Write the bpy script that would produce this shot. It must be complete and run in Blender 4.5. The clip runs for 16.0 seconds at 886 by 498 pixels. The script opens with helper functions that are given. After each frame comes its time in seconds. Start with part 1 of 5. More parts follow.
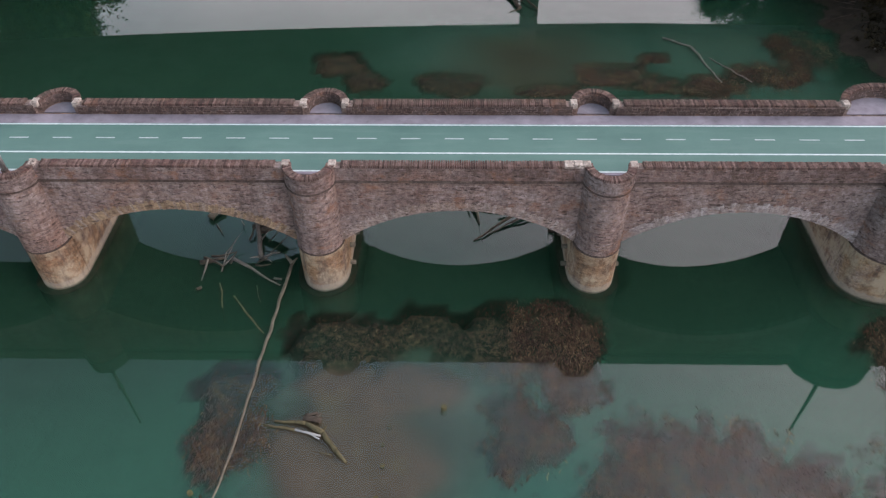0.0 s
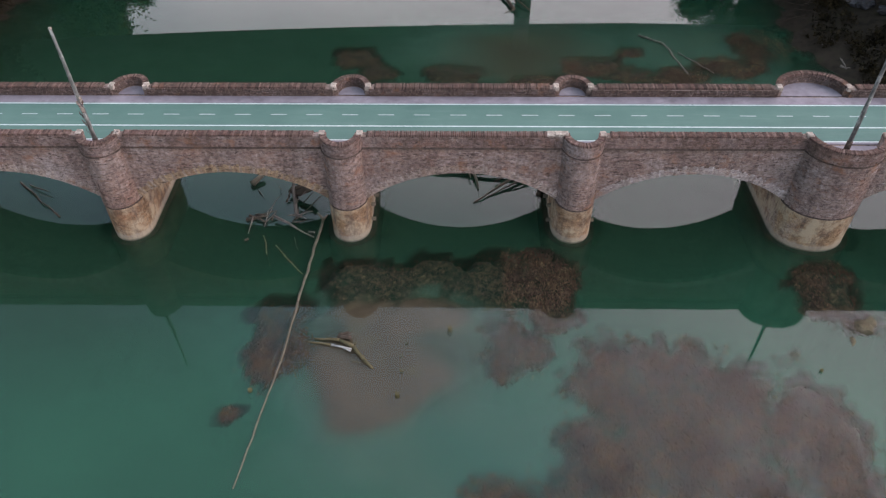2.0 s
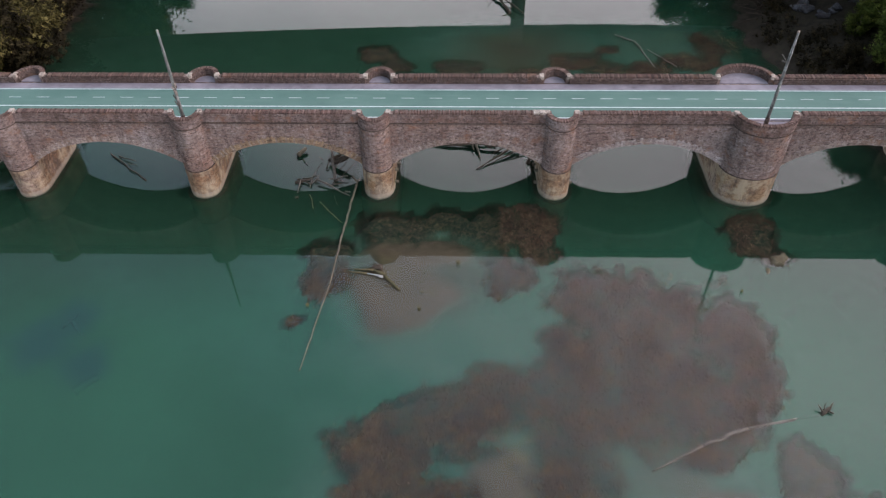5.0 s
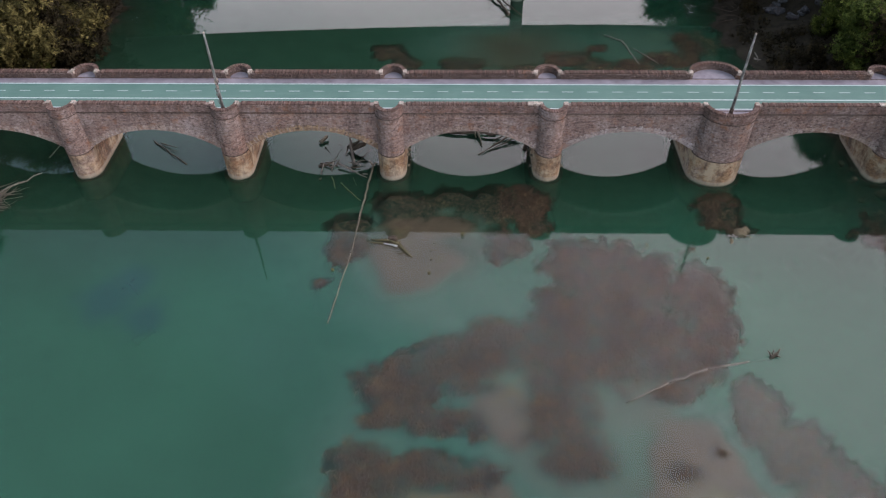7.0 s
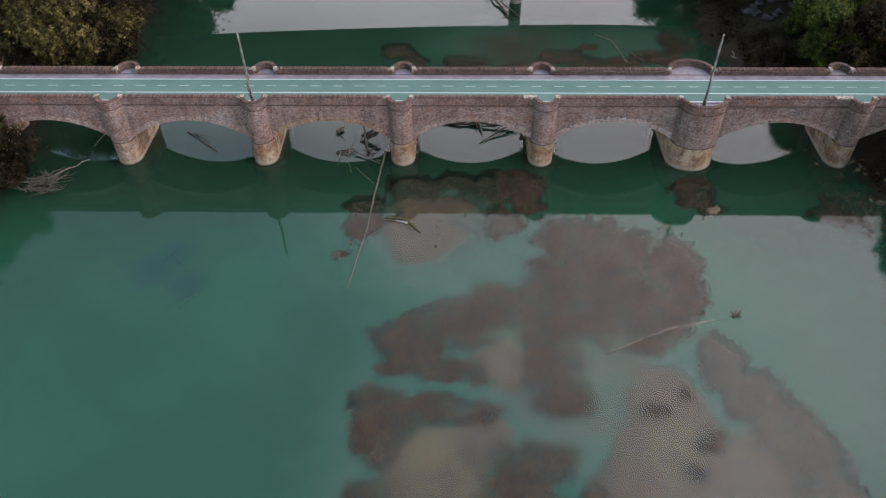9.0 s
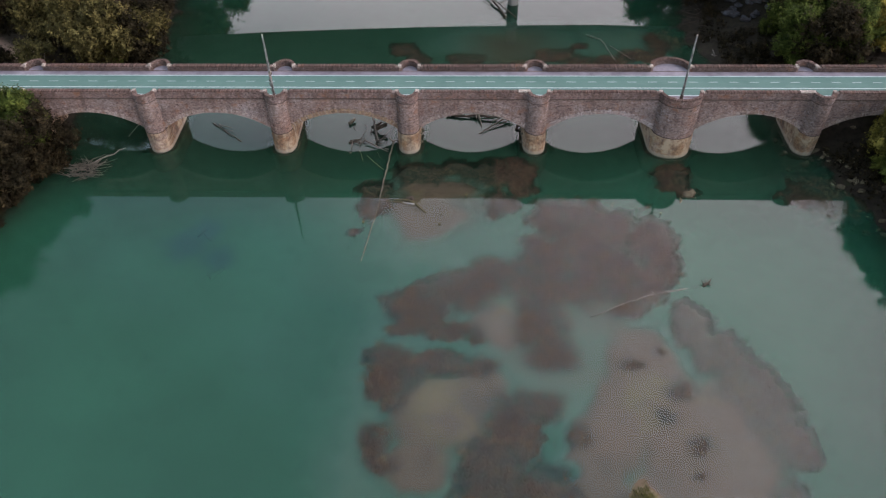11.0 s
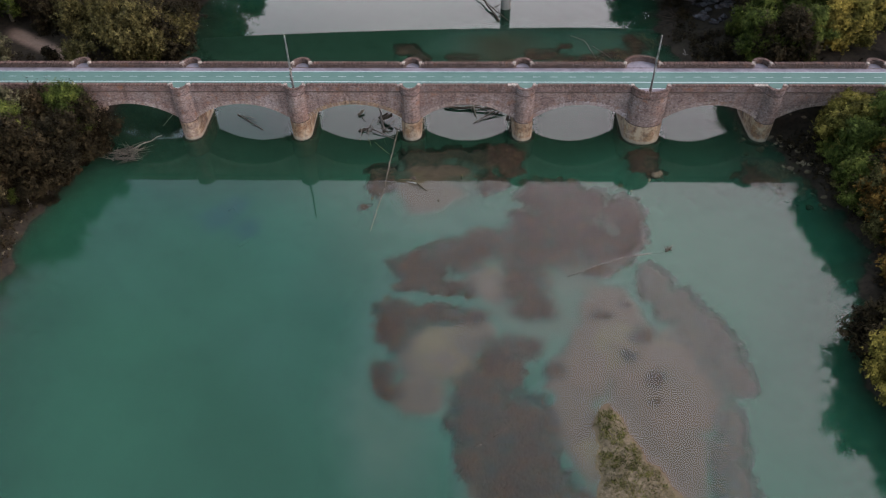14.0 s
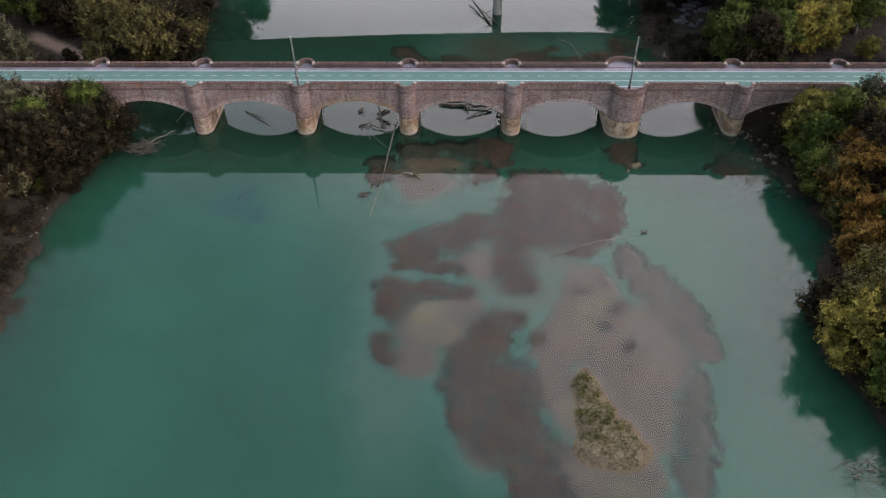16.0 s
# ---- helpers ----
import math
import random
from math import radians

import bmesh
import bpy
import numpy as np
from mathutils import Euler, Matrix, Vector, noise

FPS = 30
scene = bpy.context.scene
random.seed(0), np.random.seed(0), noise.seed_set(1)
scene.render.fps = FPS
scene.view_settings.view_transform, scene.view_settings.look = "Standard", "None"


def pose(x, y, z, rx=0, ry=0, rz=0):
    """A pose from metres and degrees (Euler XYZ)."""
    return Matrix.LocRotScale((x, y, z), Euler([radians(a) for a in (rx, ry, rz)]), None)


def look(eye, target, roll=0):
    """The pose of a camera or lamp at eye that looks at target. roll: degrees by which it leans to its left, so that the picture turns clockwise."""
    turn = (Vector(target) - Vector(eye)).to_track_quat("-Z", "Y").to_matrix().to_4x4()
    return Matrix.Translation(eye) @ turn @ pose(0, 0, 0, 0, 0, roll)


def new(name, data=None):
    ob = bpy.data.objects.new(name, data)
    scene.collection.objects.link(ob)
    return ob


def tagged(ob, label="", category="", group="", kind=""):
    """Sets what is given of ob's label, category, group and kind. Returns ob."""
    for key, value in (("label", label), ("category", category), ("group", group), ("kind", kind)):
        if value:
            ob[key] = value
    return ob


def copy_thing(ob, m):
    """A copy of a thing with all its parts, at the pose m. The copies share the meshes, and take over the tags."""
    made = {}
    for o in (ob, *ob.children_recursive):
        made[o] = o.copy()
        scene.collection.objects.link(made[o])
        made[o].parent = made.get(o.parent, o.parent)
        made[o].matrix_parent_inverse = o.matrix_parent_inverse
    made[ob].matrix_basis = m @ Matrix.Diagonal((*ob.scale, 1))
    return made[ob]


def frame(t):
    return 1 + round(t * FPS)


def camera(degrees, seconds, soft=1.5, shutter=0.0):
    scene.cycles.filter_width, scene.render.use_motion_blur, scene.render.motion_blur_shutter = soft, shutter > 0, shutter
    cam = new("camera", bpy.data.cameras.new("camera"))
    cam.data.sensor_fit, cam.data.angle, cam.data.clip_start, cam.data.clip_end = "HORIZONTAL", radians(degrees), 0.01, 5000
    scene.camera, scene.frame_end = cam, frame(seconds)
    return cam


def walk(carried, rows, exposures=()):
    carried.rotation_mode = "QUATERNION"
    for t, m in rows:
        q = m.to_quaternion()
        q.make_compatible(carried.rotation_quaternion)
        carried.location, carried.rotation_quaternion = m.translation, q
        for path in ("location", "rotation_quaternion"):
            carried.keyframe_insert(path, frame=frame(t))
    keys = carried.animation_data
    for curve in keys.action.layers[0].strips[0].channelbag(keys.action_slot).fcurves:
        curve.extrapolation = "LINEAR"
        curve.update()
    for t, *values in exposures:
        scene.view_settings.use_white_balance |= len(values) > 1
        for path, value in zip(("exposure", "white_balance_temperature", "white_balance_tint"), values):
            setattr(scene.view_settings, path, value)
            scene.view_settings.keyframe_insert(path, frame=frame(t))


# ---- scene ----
cam = camera(62.46, 16.0, soft=1.25)
# seconds, x, y, z, then the turn about x, y and z in degrees
PATH = [
    (0, 6.778, -26.212, 27.342, 45.759, 0.452, 0.978),
    (1, 6.651, -30.020, 29.033, 45.908, 0.397, 0.922),
    (2, 6.506, -33.749, 30.829, 45.979, 0.365, 0.894),
    (3, 6.352, -37.407, 32.711, 45.985, 0.355, 0.890),
    (4, 6.195, -41.000, 34.658, 45.940, 0.362, 0.905),
    (5, 6.044, -44.535, 36.651, 45.857, 0.384, 0.936),
    (6, 5.906, -48.017, 38.669, 45.749, 0.416, 0.979),
    (7, 5.789, -51.454, 40.694, 45.630, 0.455, 1.029),
    (8, 5.700, -54.852, 42.705, 45.514, 0.498, 1.084),
    (9, 5.646, -58.218, 44.683, 45.413, 0.543, 1.138),
    (10, 5.636, -61.557, 46.607, 45.340, 0.584, 1.188),
    (11, 5.677, -64.876, 48.459, 45.310, 0.619, 1.229),
    (12, 5.777, -68.181, 50.218, 45.335, 0.645, 1.259),
    (13, 5.942, -71.480, 51.864, 45.429, 0.658, 1.272),
    (14, 6.181, -74.778, 53.378, 45.604, 0.655, 1.265),
    (15, 6.502, -78.082, 54.740, 45.876, 0.632, 1.233),
    (16, 6.911, -81.399, 55.931, 46.256, 0.587, 1.174),
]
walk(cam, [(t, pose(x, y, z, rx, ry, rz)) for t, x, y, z, rx, ry, rz in PATH])

# ---------------------------------------------------------------- light
SUN_EL, SUN_AZ = 36.0, 110.0
world = bpy.data.worlds.new("sky")
scene.world = world
world.use_nodes = True
wn, wl = world.node_tree.nodes, world.node_tree.links
wn.clear()
sky = wn.new("ShaderNodeTexSky")
sky.sky_type, sky.sun_disc = "NISHITA", False
sky.sun_elevation, sky.sun_rotation = radians(SUN_EL), radians(SUN_AZ)
sky.air_density, sky.dust_density, sky.ozone_density = 1.0, 4.0, 1.0
veil = wn.new("ShaderNodeMix")
veil.data_type = "RGBA"
veil.inputs["Factor"].default_value = 0.8
wl.new(sky.outputs[0], veil.inputs["A"])
# thin cloud cover, brighter and warmer towards the east bank and upstream
co = wn.new("ShaderNodeTexCoord")
cl = wn.new("ShaderNodeTexNoise")
cl.inputs["Scale"].default_value, cl.inputs["Detail"].default_value = 2.6, 5
wl.new(co.outputs["Generated"], cl.inputs["Vector"])
axes = wn.new("ShaderNodeSeparateXYZ")
wl.new(co.outputs["Generated"], axes.inputs[0])
lean = wn.new("ShaderNodeMath")
lean.operation, lean.inputs[1].default_value, lean.inputs[2].default_value = "MULTIPLY_ADD", 1.15, 0.84
wl.new(axes.outputs[0], lean.inputs[0])
north = wn.new("ShaderNodeMath")
north.operation, north.inputs[1].default_value = "MULTIPLY_ADD", 0.58
wl.new(axes.outputs[1], north.inputs[0])
wl.new(lean.outputs[0], north.inputs[2])
both = wn.new("ShaderNodeMath")
both.operation, both.inputs[1].default_value = "MULTIPLY_ADD", 0.85
wl.new(cl.outputs["Fac"], both.inputs[0])
# and brighter towards the horizon than overhead
low = wn.new("ShaderNodeMath")
low.operation, low.inputs[1].default_value = "MULTIPLY_ADD", -1.45
wl.new(axes.outputs[2], low.inputs[0])
wl.new(north.outputs[0], low.inputs[2])
wl.new(low.outputs[0], both.inputs[2])
tint = wn.new("ShaderNodeValToRGB")
tint.color_ramp.elements[0].position, tint.color_ramp.elements[0].color = 0.10, (9.4, 12.0, 14.8, 1)
tint.color_ramp.elements[1].position, tint.color_ramp.elements[1].color = 1.0, (59.0, 54.0, 58.5, 1)
grey = tint.color_ramp.elements.new(0.5)
grey.color = (23.2, 27.0, 31.5, 1)
pale_blue = tint.color_ramp.elements.new(0.3)
pale_blue.color = (13.0, 18.5, 23.5, 1)
wl.new(both.outputs[0], tint.inputs[0])
wl.new(tint.outputs[0], veil.inputs["B"])
bg = wn.new("ShaderNodeBackground")
bg.inputs["Strength"].default_value = 0.081
wl.new(veil.outputs["Result"], bg.inputs["Color"])
wl.new(bg.outputs[0], wn.new("ShaderNodeOutputWorld").inputs[0])

lamp = bpy.data.lights.new("sun", "SUN")
lamp.energy, lamp.angle, lamp.color = 0.5, radians(30), (1.0, 0.93, 0.84)
sun = new("sun", lamp)
sun.matrix_world = look(
    (60 * math.sin(radians(SUN_AZ)), 60 * math.cos(radians(SUN_AZ)), 60 * math.tan(radians(SUN_EL))), (0, 0, 0))
scene.view_settings.exposure = 0.0


# ---------------------------------------------------------------- helpers
def mesh_of(name, bm, mat):
    me = bpy.data.meshes.new(name)
    bm.normal_update()
    bm.to_mesh(me)
    bm.free()
    me.materials.append(mat)
    return me


def part(name, bm, mat, parent, label="", m=None):
    """Links a bmesh, or a finished mesh, as one object under parent."""
    me = mesh_of(name, bm, mat) if isinstance(bm, bmesh.types.BMesh) else bm
    ob = new(name, me)
    ob.parent = parent
    if m is not None:
        ob.matrix_basis = m
    if label:
        ob["label"] = label
    return ob


def thing(name, label, category, m=None, group="", kind=""):
    ob = new(name)
    ob.empty_display_size = 0.2
    if m is not None:
        ob.matrix_basis = m
    return tagged(ob, label, category, group, kind)


def raw(name, verts, faces, mat, smooth=False):
    me = bpy.data.meshes.new(name)
    me.from_pydata([tuple(v) for v in verts], [], [tuple(f) for f in faces])
    me.materials.append(mat)
    if smooth:
        me.polygons.foreach_set("use_smooth", [True] * len(me.polygons))
    me.update()
    return me


def quads(name, corners, mat, smooth=False):
    """A mesh of loose quads from an array (n, 4, 3)."""
    n = len(corners)
    me = bpy.data.meshes.new(name)
    me.vertices.add(4 * n)
    me.vertices.foreach_set("co", np.asarray(corners, np.float32).ravel())
    me.loops.add(4 * n)
    me.loops.foreach_set("vertex_index", np.arange(4 * n, dtype=np.int32))
    me.polygons.add(n)
    me.polygons.foreach_set("loop_start", np.arange(0, 4 * n, 4, dtype=np.int32))
    me.update(calc_edges=True)
    me.materials.append(mat)
    return me


def tris(name, corners, mat):
    """A mesh of loose triangles from an array (n, 3, 3)."""
    n = len(corners)
    me = bpy.data.meshes.new(name)
    me.vertices.add(3 * n)
    me.vertices.foreach_set("co", np.asarray(corners, np.float32).ravel())
    me.loops.add(3 * n)
    me.loops.foreach_set("vertex_index", np.arange(3 * n, dtype=np.int32))
    me.polygons.add(n)
    me.polygons.foreach_set("loop_start", np.arange(0, 3 * n, 3, dtype=np.int32))
    me.update(calc_edges=True)
    me.materials.append(mat)
    return me


def box(bm, x0, x1, y0, y1, z0, z1, bevel=0.0):
    vs = [bm.verts.new(p) for p in ((x0, y0, z0), (x1, y0, z0), (x1, y1, z0), (x0, y1, z0),
                                    (x0, y0, z1), (x1, y0, z1), (x1, y1, z1), (x0, y1, z1))]
    fs = [bm.faces.new([vs[i] for i in f]) for f in
          ((3, 2, 1, 0), (4, 5, 6, 7), (0, 1, 5, 4), (1, 2, 6, 5), (2, 3, 7, 6), (3, 0, 4, 7))]
    if bevel:
        edges = list({e for f in fs for e in f.edges})
        bmesh.ops.bevel(bm, geom=edges, offset=bevel, segments=1, affect="EDGES")


def tube(bm, pts, radii, sides=7):
    """A tapered, bent limb through pts."""
    pts = [Vector(p) for p in pts]
    rings = []
    for i, p in enumerate(pts):
        d = (pts[min(i + 1, len(pts) - 1)] - pts[max(i - 1, 0)]).normalized()
        a = d.orthogonal().normalized() if i == 0 else (a - d * a.dot(d)).normalized()
        b = d.cross(a)
        rings.append([bm.verts.new(p + (a * math.cos(k * math.tau / sides) + b * math.sin(k * math.tau / sides)) * radii[i])
                      for k in range(sides)])
    for r, s in zip(rings, rings[1:]):
        for k in range(sides):
            bm.faces.new((r[k], r[(k + 1) % sides], s[(k + 1) % sides], s[k])).smooth = True
    bm.faces.new(rings[0][::-1])
    bm.faces.new(rings[-1])


def bent(p, q, n, wob, rng, sag=0.0):
    """n+1 points from p to q with a wobble of wob metres."""
    p, q = Vector(p), Vector(q)
    out = []
    for i in range(n + 1):
        s = i / n
        o = Vector((rng.uniform(-1, 1), rng.uniform(-1, 1), rng.uniform(-1, 1))) * wob * math.sin(math.pi * s) ** 0.5
        out.append(p.lerp(q, s) + o + Vector((0, 0, sag * math.sin(math.pi * s))))
    return out


def vnoise(x, y, seed=0):
    """Smooth lattice noise in 0..1 for arrays."""
    xi, yi = np.floor(x).astype(np.int64), np.floor(y).astype(np.int64)
    fx, fy = x - xi, y - yi
    fx, fy = fx * fx * (3 - 2 * fx), fy * fy * (3 - 2 * fy)

    def h(a, b):
        n = (a * 374761393 + b * 668265263 + seed * 1442695) & 0x7FFFFFFF
        n = ((n ^ (n >> 13)) * 1274126177) & 0x7FFFFFFF
        return ((n ^ (n >> 16)) & 0xFFFF) / 65535.0
    return (h(xi, yi) * (1 - fx) + h(xi + 1, yi) * fx) * (1 - fy) + (h(xi, yi + 1) * (1 - fx) + h(xi + 1, yi + 1) * fx) * fy


def fbm(x, y, seed=0):
    return (vnoise(x, y, seed) * 0.5 + vnoise(x * 2.1, y * 2.1, seed + 1) * 0.27 + vnoise(x * 4.3, y * 4.3, seed + 2) * 0.15
            + vnoise(x * 8.7, y * 8.7, seed + 3) * 0.08)


def step(a, b, x):
    s = np.clip((x - a) / (b - a), 0, 1)
    return s * s * (3 - 2 * s)


# ---------------------------------------------------------------- materials
class Mat:
    """A small builder of node materials."""

    def __init__(self, name, rough=0.8, spec=0.3):
        self.m = bpy.data.materials.new(name)
        self.m.use_nodes = True
        self.n, self.l = self.m.node_tree.nodes, self.m.node_tree.links
        self.bsdf = self.n["Principled BSDF"]
        self.bsdf.inputs["Roughness"].default_value = rough
        self.bsdf.inputs["Specular IOR Level"].default_value = spec
        self.pos = self.n.new("ShaderNodeNewGeometry").outputs["Position"]

    def noise(self, scale, detail=4, rough=0.6, stretch=None, vector=None):
        t = self.n.new("ShaderNodeTexNoise")
        t.inputs["Scale"].default_value, t.inputs["Detail"].default_value, t.inputs["Roughness"].default_value = scale, detail, rough
        v = vector or self.pos
        if stretch:
            k = self.n.new("ShaderNodeVectorMath")
            k.operation = "MULTIPLY"
            k.inputs[1].default_value = stretch
            self.l.new(v, k.inputs[0])
            v = k.outputs[0]
        self.l.new(v, t.inputs["Vector"])
        return t.outputs["Fac"]

    def ramp(self, fac, *stops):
        r = self.n.new("ShaderNodeValToRGB")
        e = r.color_ramp.elements
        while len(e) < len(stops):
            e.new(0.5)
        for el, (p, c) in zip(e, stops):
            el.position, el.color = p, (*c, 1) if len(c) == 3 else c
        self.l.new(fac, r.inputs[0])
        return r.outputs[0]

    def mix(self, fac, a, b, mode="MIX"):
        x = self.n.new("ShaderNodeMix")
        x.data_type, x.blend_type = "RGBA", mode
        for k, v in (("Factor", fac), ("A", a), ("B", b)):
            if isinstance(v, (int, float)):
                x.inputs[k].default_value = v
            elif isinstance(v, tuple):
                x.inputs[k].default_value = (*v, 1)
            else:
                self.l.new(v, x.inputs[k])
        return x.outputs["Result"]

    def math(self, op, a, b=0.0):
        x = self.n.new("ShaderNodeMath")
        x.operation = op
        for k, v in ((0, a), (1, b)):
            if isinstance(v, (int, float)):
                x.inputs[k].default_value = v
            else:
                self.l.new(v, x.inputs[k])
        return x.outputs[0]

    def z(self):
        s = self.n.new("ShaderNodeSeparateXYZ")
        self.l.new(self.pos, s.inputs[0])
        return s.outputs[2]

    def attr(self, name):
        a = self.n.new("ShaderNodeAttribute")
        a.attribute_name = name
        return a.outputs["Fac"]

    def island(self):
        return self.n.new("ShaderNodeNewGeometry").outputs["Random Per Island"]

    def own(self):
        return self.n.new("ShaderNodeObjectInfo").outputs["Random"]

    def bump(self, h, dist=0.02, strength=0.6):
        b = self.n.new("ShaderNodeBump")
        b.inputs["Distance"].default_value, b.inputs["Strength"].default_value = dist, strength
        self.l.new(h, b.inputs["Height"])
        self.l.new(b.outputs[0], self.bsdf.inputs["Normal"])

    def done(self, col):
        if isinstance(col, tuple):
            self.bsdf.inputs["Base Color"].default_value = (*col, 1)
        else:
            self.l.new(col, self.bsdf.inputs["Base Color"])
        return self.m


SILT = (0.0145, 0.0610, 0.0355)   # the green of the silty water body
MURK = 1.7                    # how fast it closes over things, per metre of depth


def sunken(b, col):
    """Under the water level, paints the murk's green into the colour, stronger with depth."""
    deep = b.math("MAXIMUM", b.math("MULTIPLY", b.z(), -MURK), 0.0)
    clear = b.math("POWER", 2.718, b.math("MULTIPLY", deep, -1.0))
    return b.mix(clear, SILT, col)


def stone_mat(name, tints, rnd="island", stain=0.5, patchy=True, limed=False, pitted=0.85):
    b = Mat(name, 0.92, 0.15)
    r = b.island() if rnd == "island" else b.own()
    n = len(tints)
    c = b.ramp(r, *[(i / (n - 1), t) for i, t in enumerate(tints)])
    if patchy:
        c = b.mix(b.ramp(b.noise(0.42, 5, 0.65), (0.52, (0, 0, 0)), (0.68, (0.48,) * 3)), c, (0.27, 0.145, 0.100))
        c = b.mix(b.ramp(b.noise(0.33, 6, 0.7), (0.50, (0, 0, 0)), (0.68, (0.65,) * 3)), c, (0.39, 0.335, 0.325))
    c = b.mix(b.ramp(b.noise(0.55, 6, 0.7), (0.42, (0, 0, 0)), (0.72, (stain,) * 3)), c, (0.07, 0.048, 0.042))
    streak = b.noise(1.0, 5, 0.65, (2.2, 2.2, 0.25))
    c = b.mix(b.ramp(streak, (0.50, (0, 0, 0)), (0.72, (0.55,) * 3)), c, (0.085, 0.062, 0.05))
    mid = b.noise(4.0, 5, 0.75, (1, 1, 1.25))
    c = b.mix(0.85, c, b.ramp(mid, (0.33, (0.40, 0.36, 0.34)), (0.66, (1.34, 1.32, 1.32))), "MULTIPLY")
    pits = b.noise(1.0, 4, 0.7, (2.8, 2.8, 11.0))
    c = b.mix(b.ramp(pits, (0.565, (0, 0, 0)), (0.64, (pitted,) * 3)), c, (0.050, 0.034, 0.029))
    rust = b.noise(0.8, 5, 0.7, (1, 1, 1.4))
    c = b.mix(b.ramp(rust, (0.56, (0, 0, 0)), (0.68, (0.55 if patchy else 0.3,) * 3)), c, (0.26, 0.12, 0.062))
    fine = b.noise(16, 5, 0.75)
    c = b.mix(0.6, c, b.ramp(fine, (0.3, (0.45, 0.42, 0.4)), (0.7, (1.35, 1.35, 1.35))), "MULTIPLY")
    if limed:
        c = b.mix(b.ramp(b.noise(0.9, 5, 0.65), (0.45, (0, 0, 0)), (0.62, (0.7,) * 3)), c, (0.46, 0.36, 0.25))
        c = b.mix(b.ramp(b.noise(1.3, 5, 0.7, (1.6, 1.6, 0.4)), (0.52, (0, 0, 0)), (0.66, (0.75,) * 3)), c, (0.10, 0.072, 0.058))
        lime = b.math("ADD", b.z(), b.math("MULTIPLY", b.noise(2.2, 5, 0.7), -0.55))
        c = b.mix(b.ramp(lime, (0.0, (0.5,) * 3), (0.16, (0, 0, 0))), c, (0.36, 0.31, 0.25))
    b.bump(b.noise(9, 6, 0.75), 0.06, 0.9)
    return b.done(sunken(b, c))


RUBBLE = ((0.234, 0.160, 0.140), (0.310, 0.231, 0.210), (0.266, 0.181, 0.155), (0.350, 0.276, 0.259), (0.282, 0.199, 0.166), (0.266, 0.199, 0.187), (0.320, 0.238, 0.213))
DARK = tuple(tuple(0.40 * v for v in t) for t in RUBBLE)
M_STONE = stone_mat("rubble_stone", RUBBLE)
M_STONE_ONE = stone_mat("rubble_stone_single", RUBBLE, "own")
M_PARAPET = stone_mat("parapet_rubble", tuple((0.80 * a, 0.77 * g, 0.77 * c) for a, g, c in RUBBLE), "island", 0.65)
M_STONE_DARK = stone_mat("dark_rubble_stone", DARK, "island", 0.7, False)
M_MORTAR = stone_mat("lime_mortar", ((0.25, 0.187, 0.165), (0.25, 0.187, 0.165)), "own", 0.5)
# moss and the shadow line under the overhangs share this dark colour
M_BELT = stone_mat("dark_band_stone", ((0.085, 0.06, 0.05), (0.12, 0.09, 0.078)), "own", 0.5, False)
M_ARCHSTONE = stone_mat("arch_stone", ((0.33, 0.25, 0.215), (0.40, 0.32, 0.285), (0.35, 0.26, 0.215), (0.38, 0.30, 0.265), (0.43, 0.36, 0.33)), "own", 0.4)
M_ARCH_PALE = stone_mat("pale_arch_stone", ((0.37, 0.31, 0.29), (0.44, 0.39, 0.38), (0.40, 0.335, 0.31), (0.47, 0.42, 0.41)), "own", 0.4, True)
M_ARCH_TAN = stone_mat("tan_arch_stone", ((0.33, 0.23, 0.14), (0.42, 0.30, 0.19), (0.27, 0.18, 0.12), (0.38, 0.30, 0.24)), "own", 0.4, False)
M_SHAFT = stone_mat("ashlar_tan", ((0.325, 0.195, 0.105), (0.30, 0.195, 0.122), (0.36, 0.235, 0.132)), "own", 0.85, True, True, 0.45)
M_FOOT = stone_mat("slimy_footing_stone", ((0.028, 0.022, 0.014), (0.048, 0.036, 0.023)), "own", 0.5, False)
M_BRICK = stone_mat("coping_brick", ((0.155, 0.090, 0.078), (0.085, 0.052, 0.045), (0.23, 0.155, 0.135), (0.12, 0.070, 0.061)), "island", 0.4, False)
M_BRICK_DARK = stone_mat("dark_coping_brick", ((0.13, 0.075, 0.064), (0.055, 0.036, 0.03), (0.20, 0.135, 0.115), (0.09, 0.052, 0.045)), "island", 0.5, False)
M_PALE = stone_mat("pale_dressed_stone", ((0.36, 0.30, 0.26), (0.47, 0.41, 0.36)), "own", 0.2, False)


def m_paint():
    b = Mat("green_path_coating", 0.75, 0.3)
    c = b.ramp(b.noise(0.35, 5, 0.6), (0.3, (0.060, 0.118, 0.100)), (0.7, (0.078, 0.144, 0.122)))
    c = b.mix(b.ramp(b.noise(0.9, 5, 0.65, (0.25, 2.0, 1)), (0.5, (0, 0, 0)), (0.8, (0.35,) * 3)), c, (0.125, 0.19, 0.172))
    c = b.mix(0.4, c, b.ramp(b.noise(30, 3), (0.3, (0.75,) * 3), (0.7, (1.15,) * 3)), "MULTIPLY")
    b.bump(b.noise(40, 3), 0.01, 0.4)
    return b.done(c)


def m_line(name, worn):
    b = Mat(name, 0.7, 0.3)
    c = b.ramp(b.noise(6, 6, 0.7), (0.32, (0.28 * worn, 0.36 * worn, 0.34 * worn)), (0.62, (0.50 * worn, 0.54 * worn, 0.54 * worn)))
    return b.done(c)


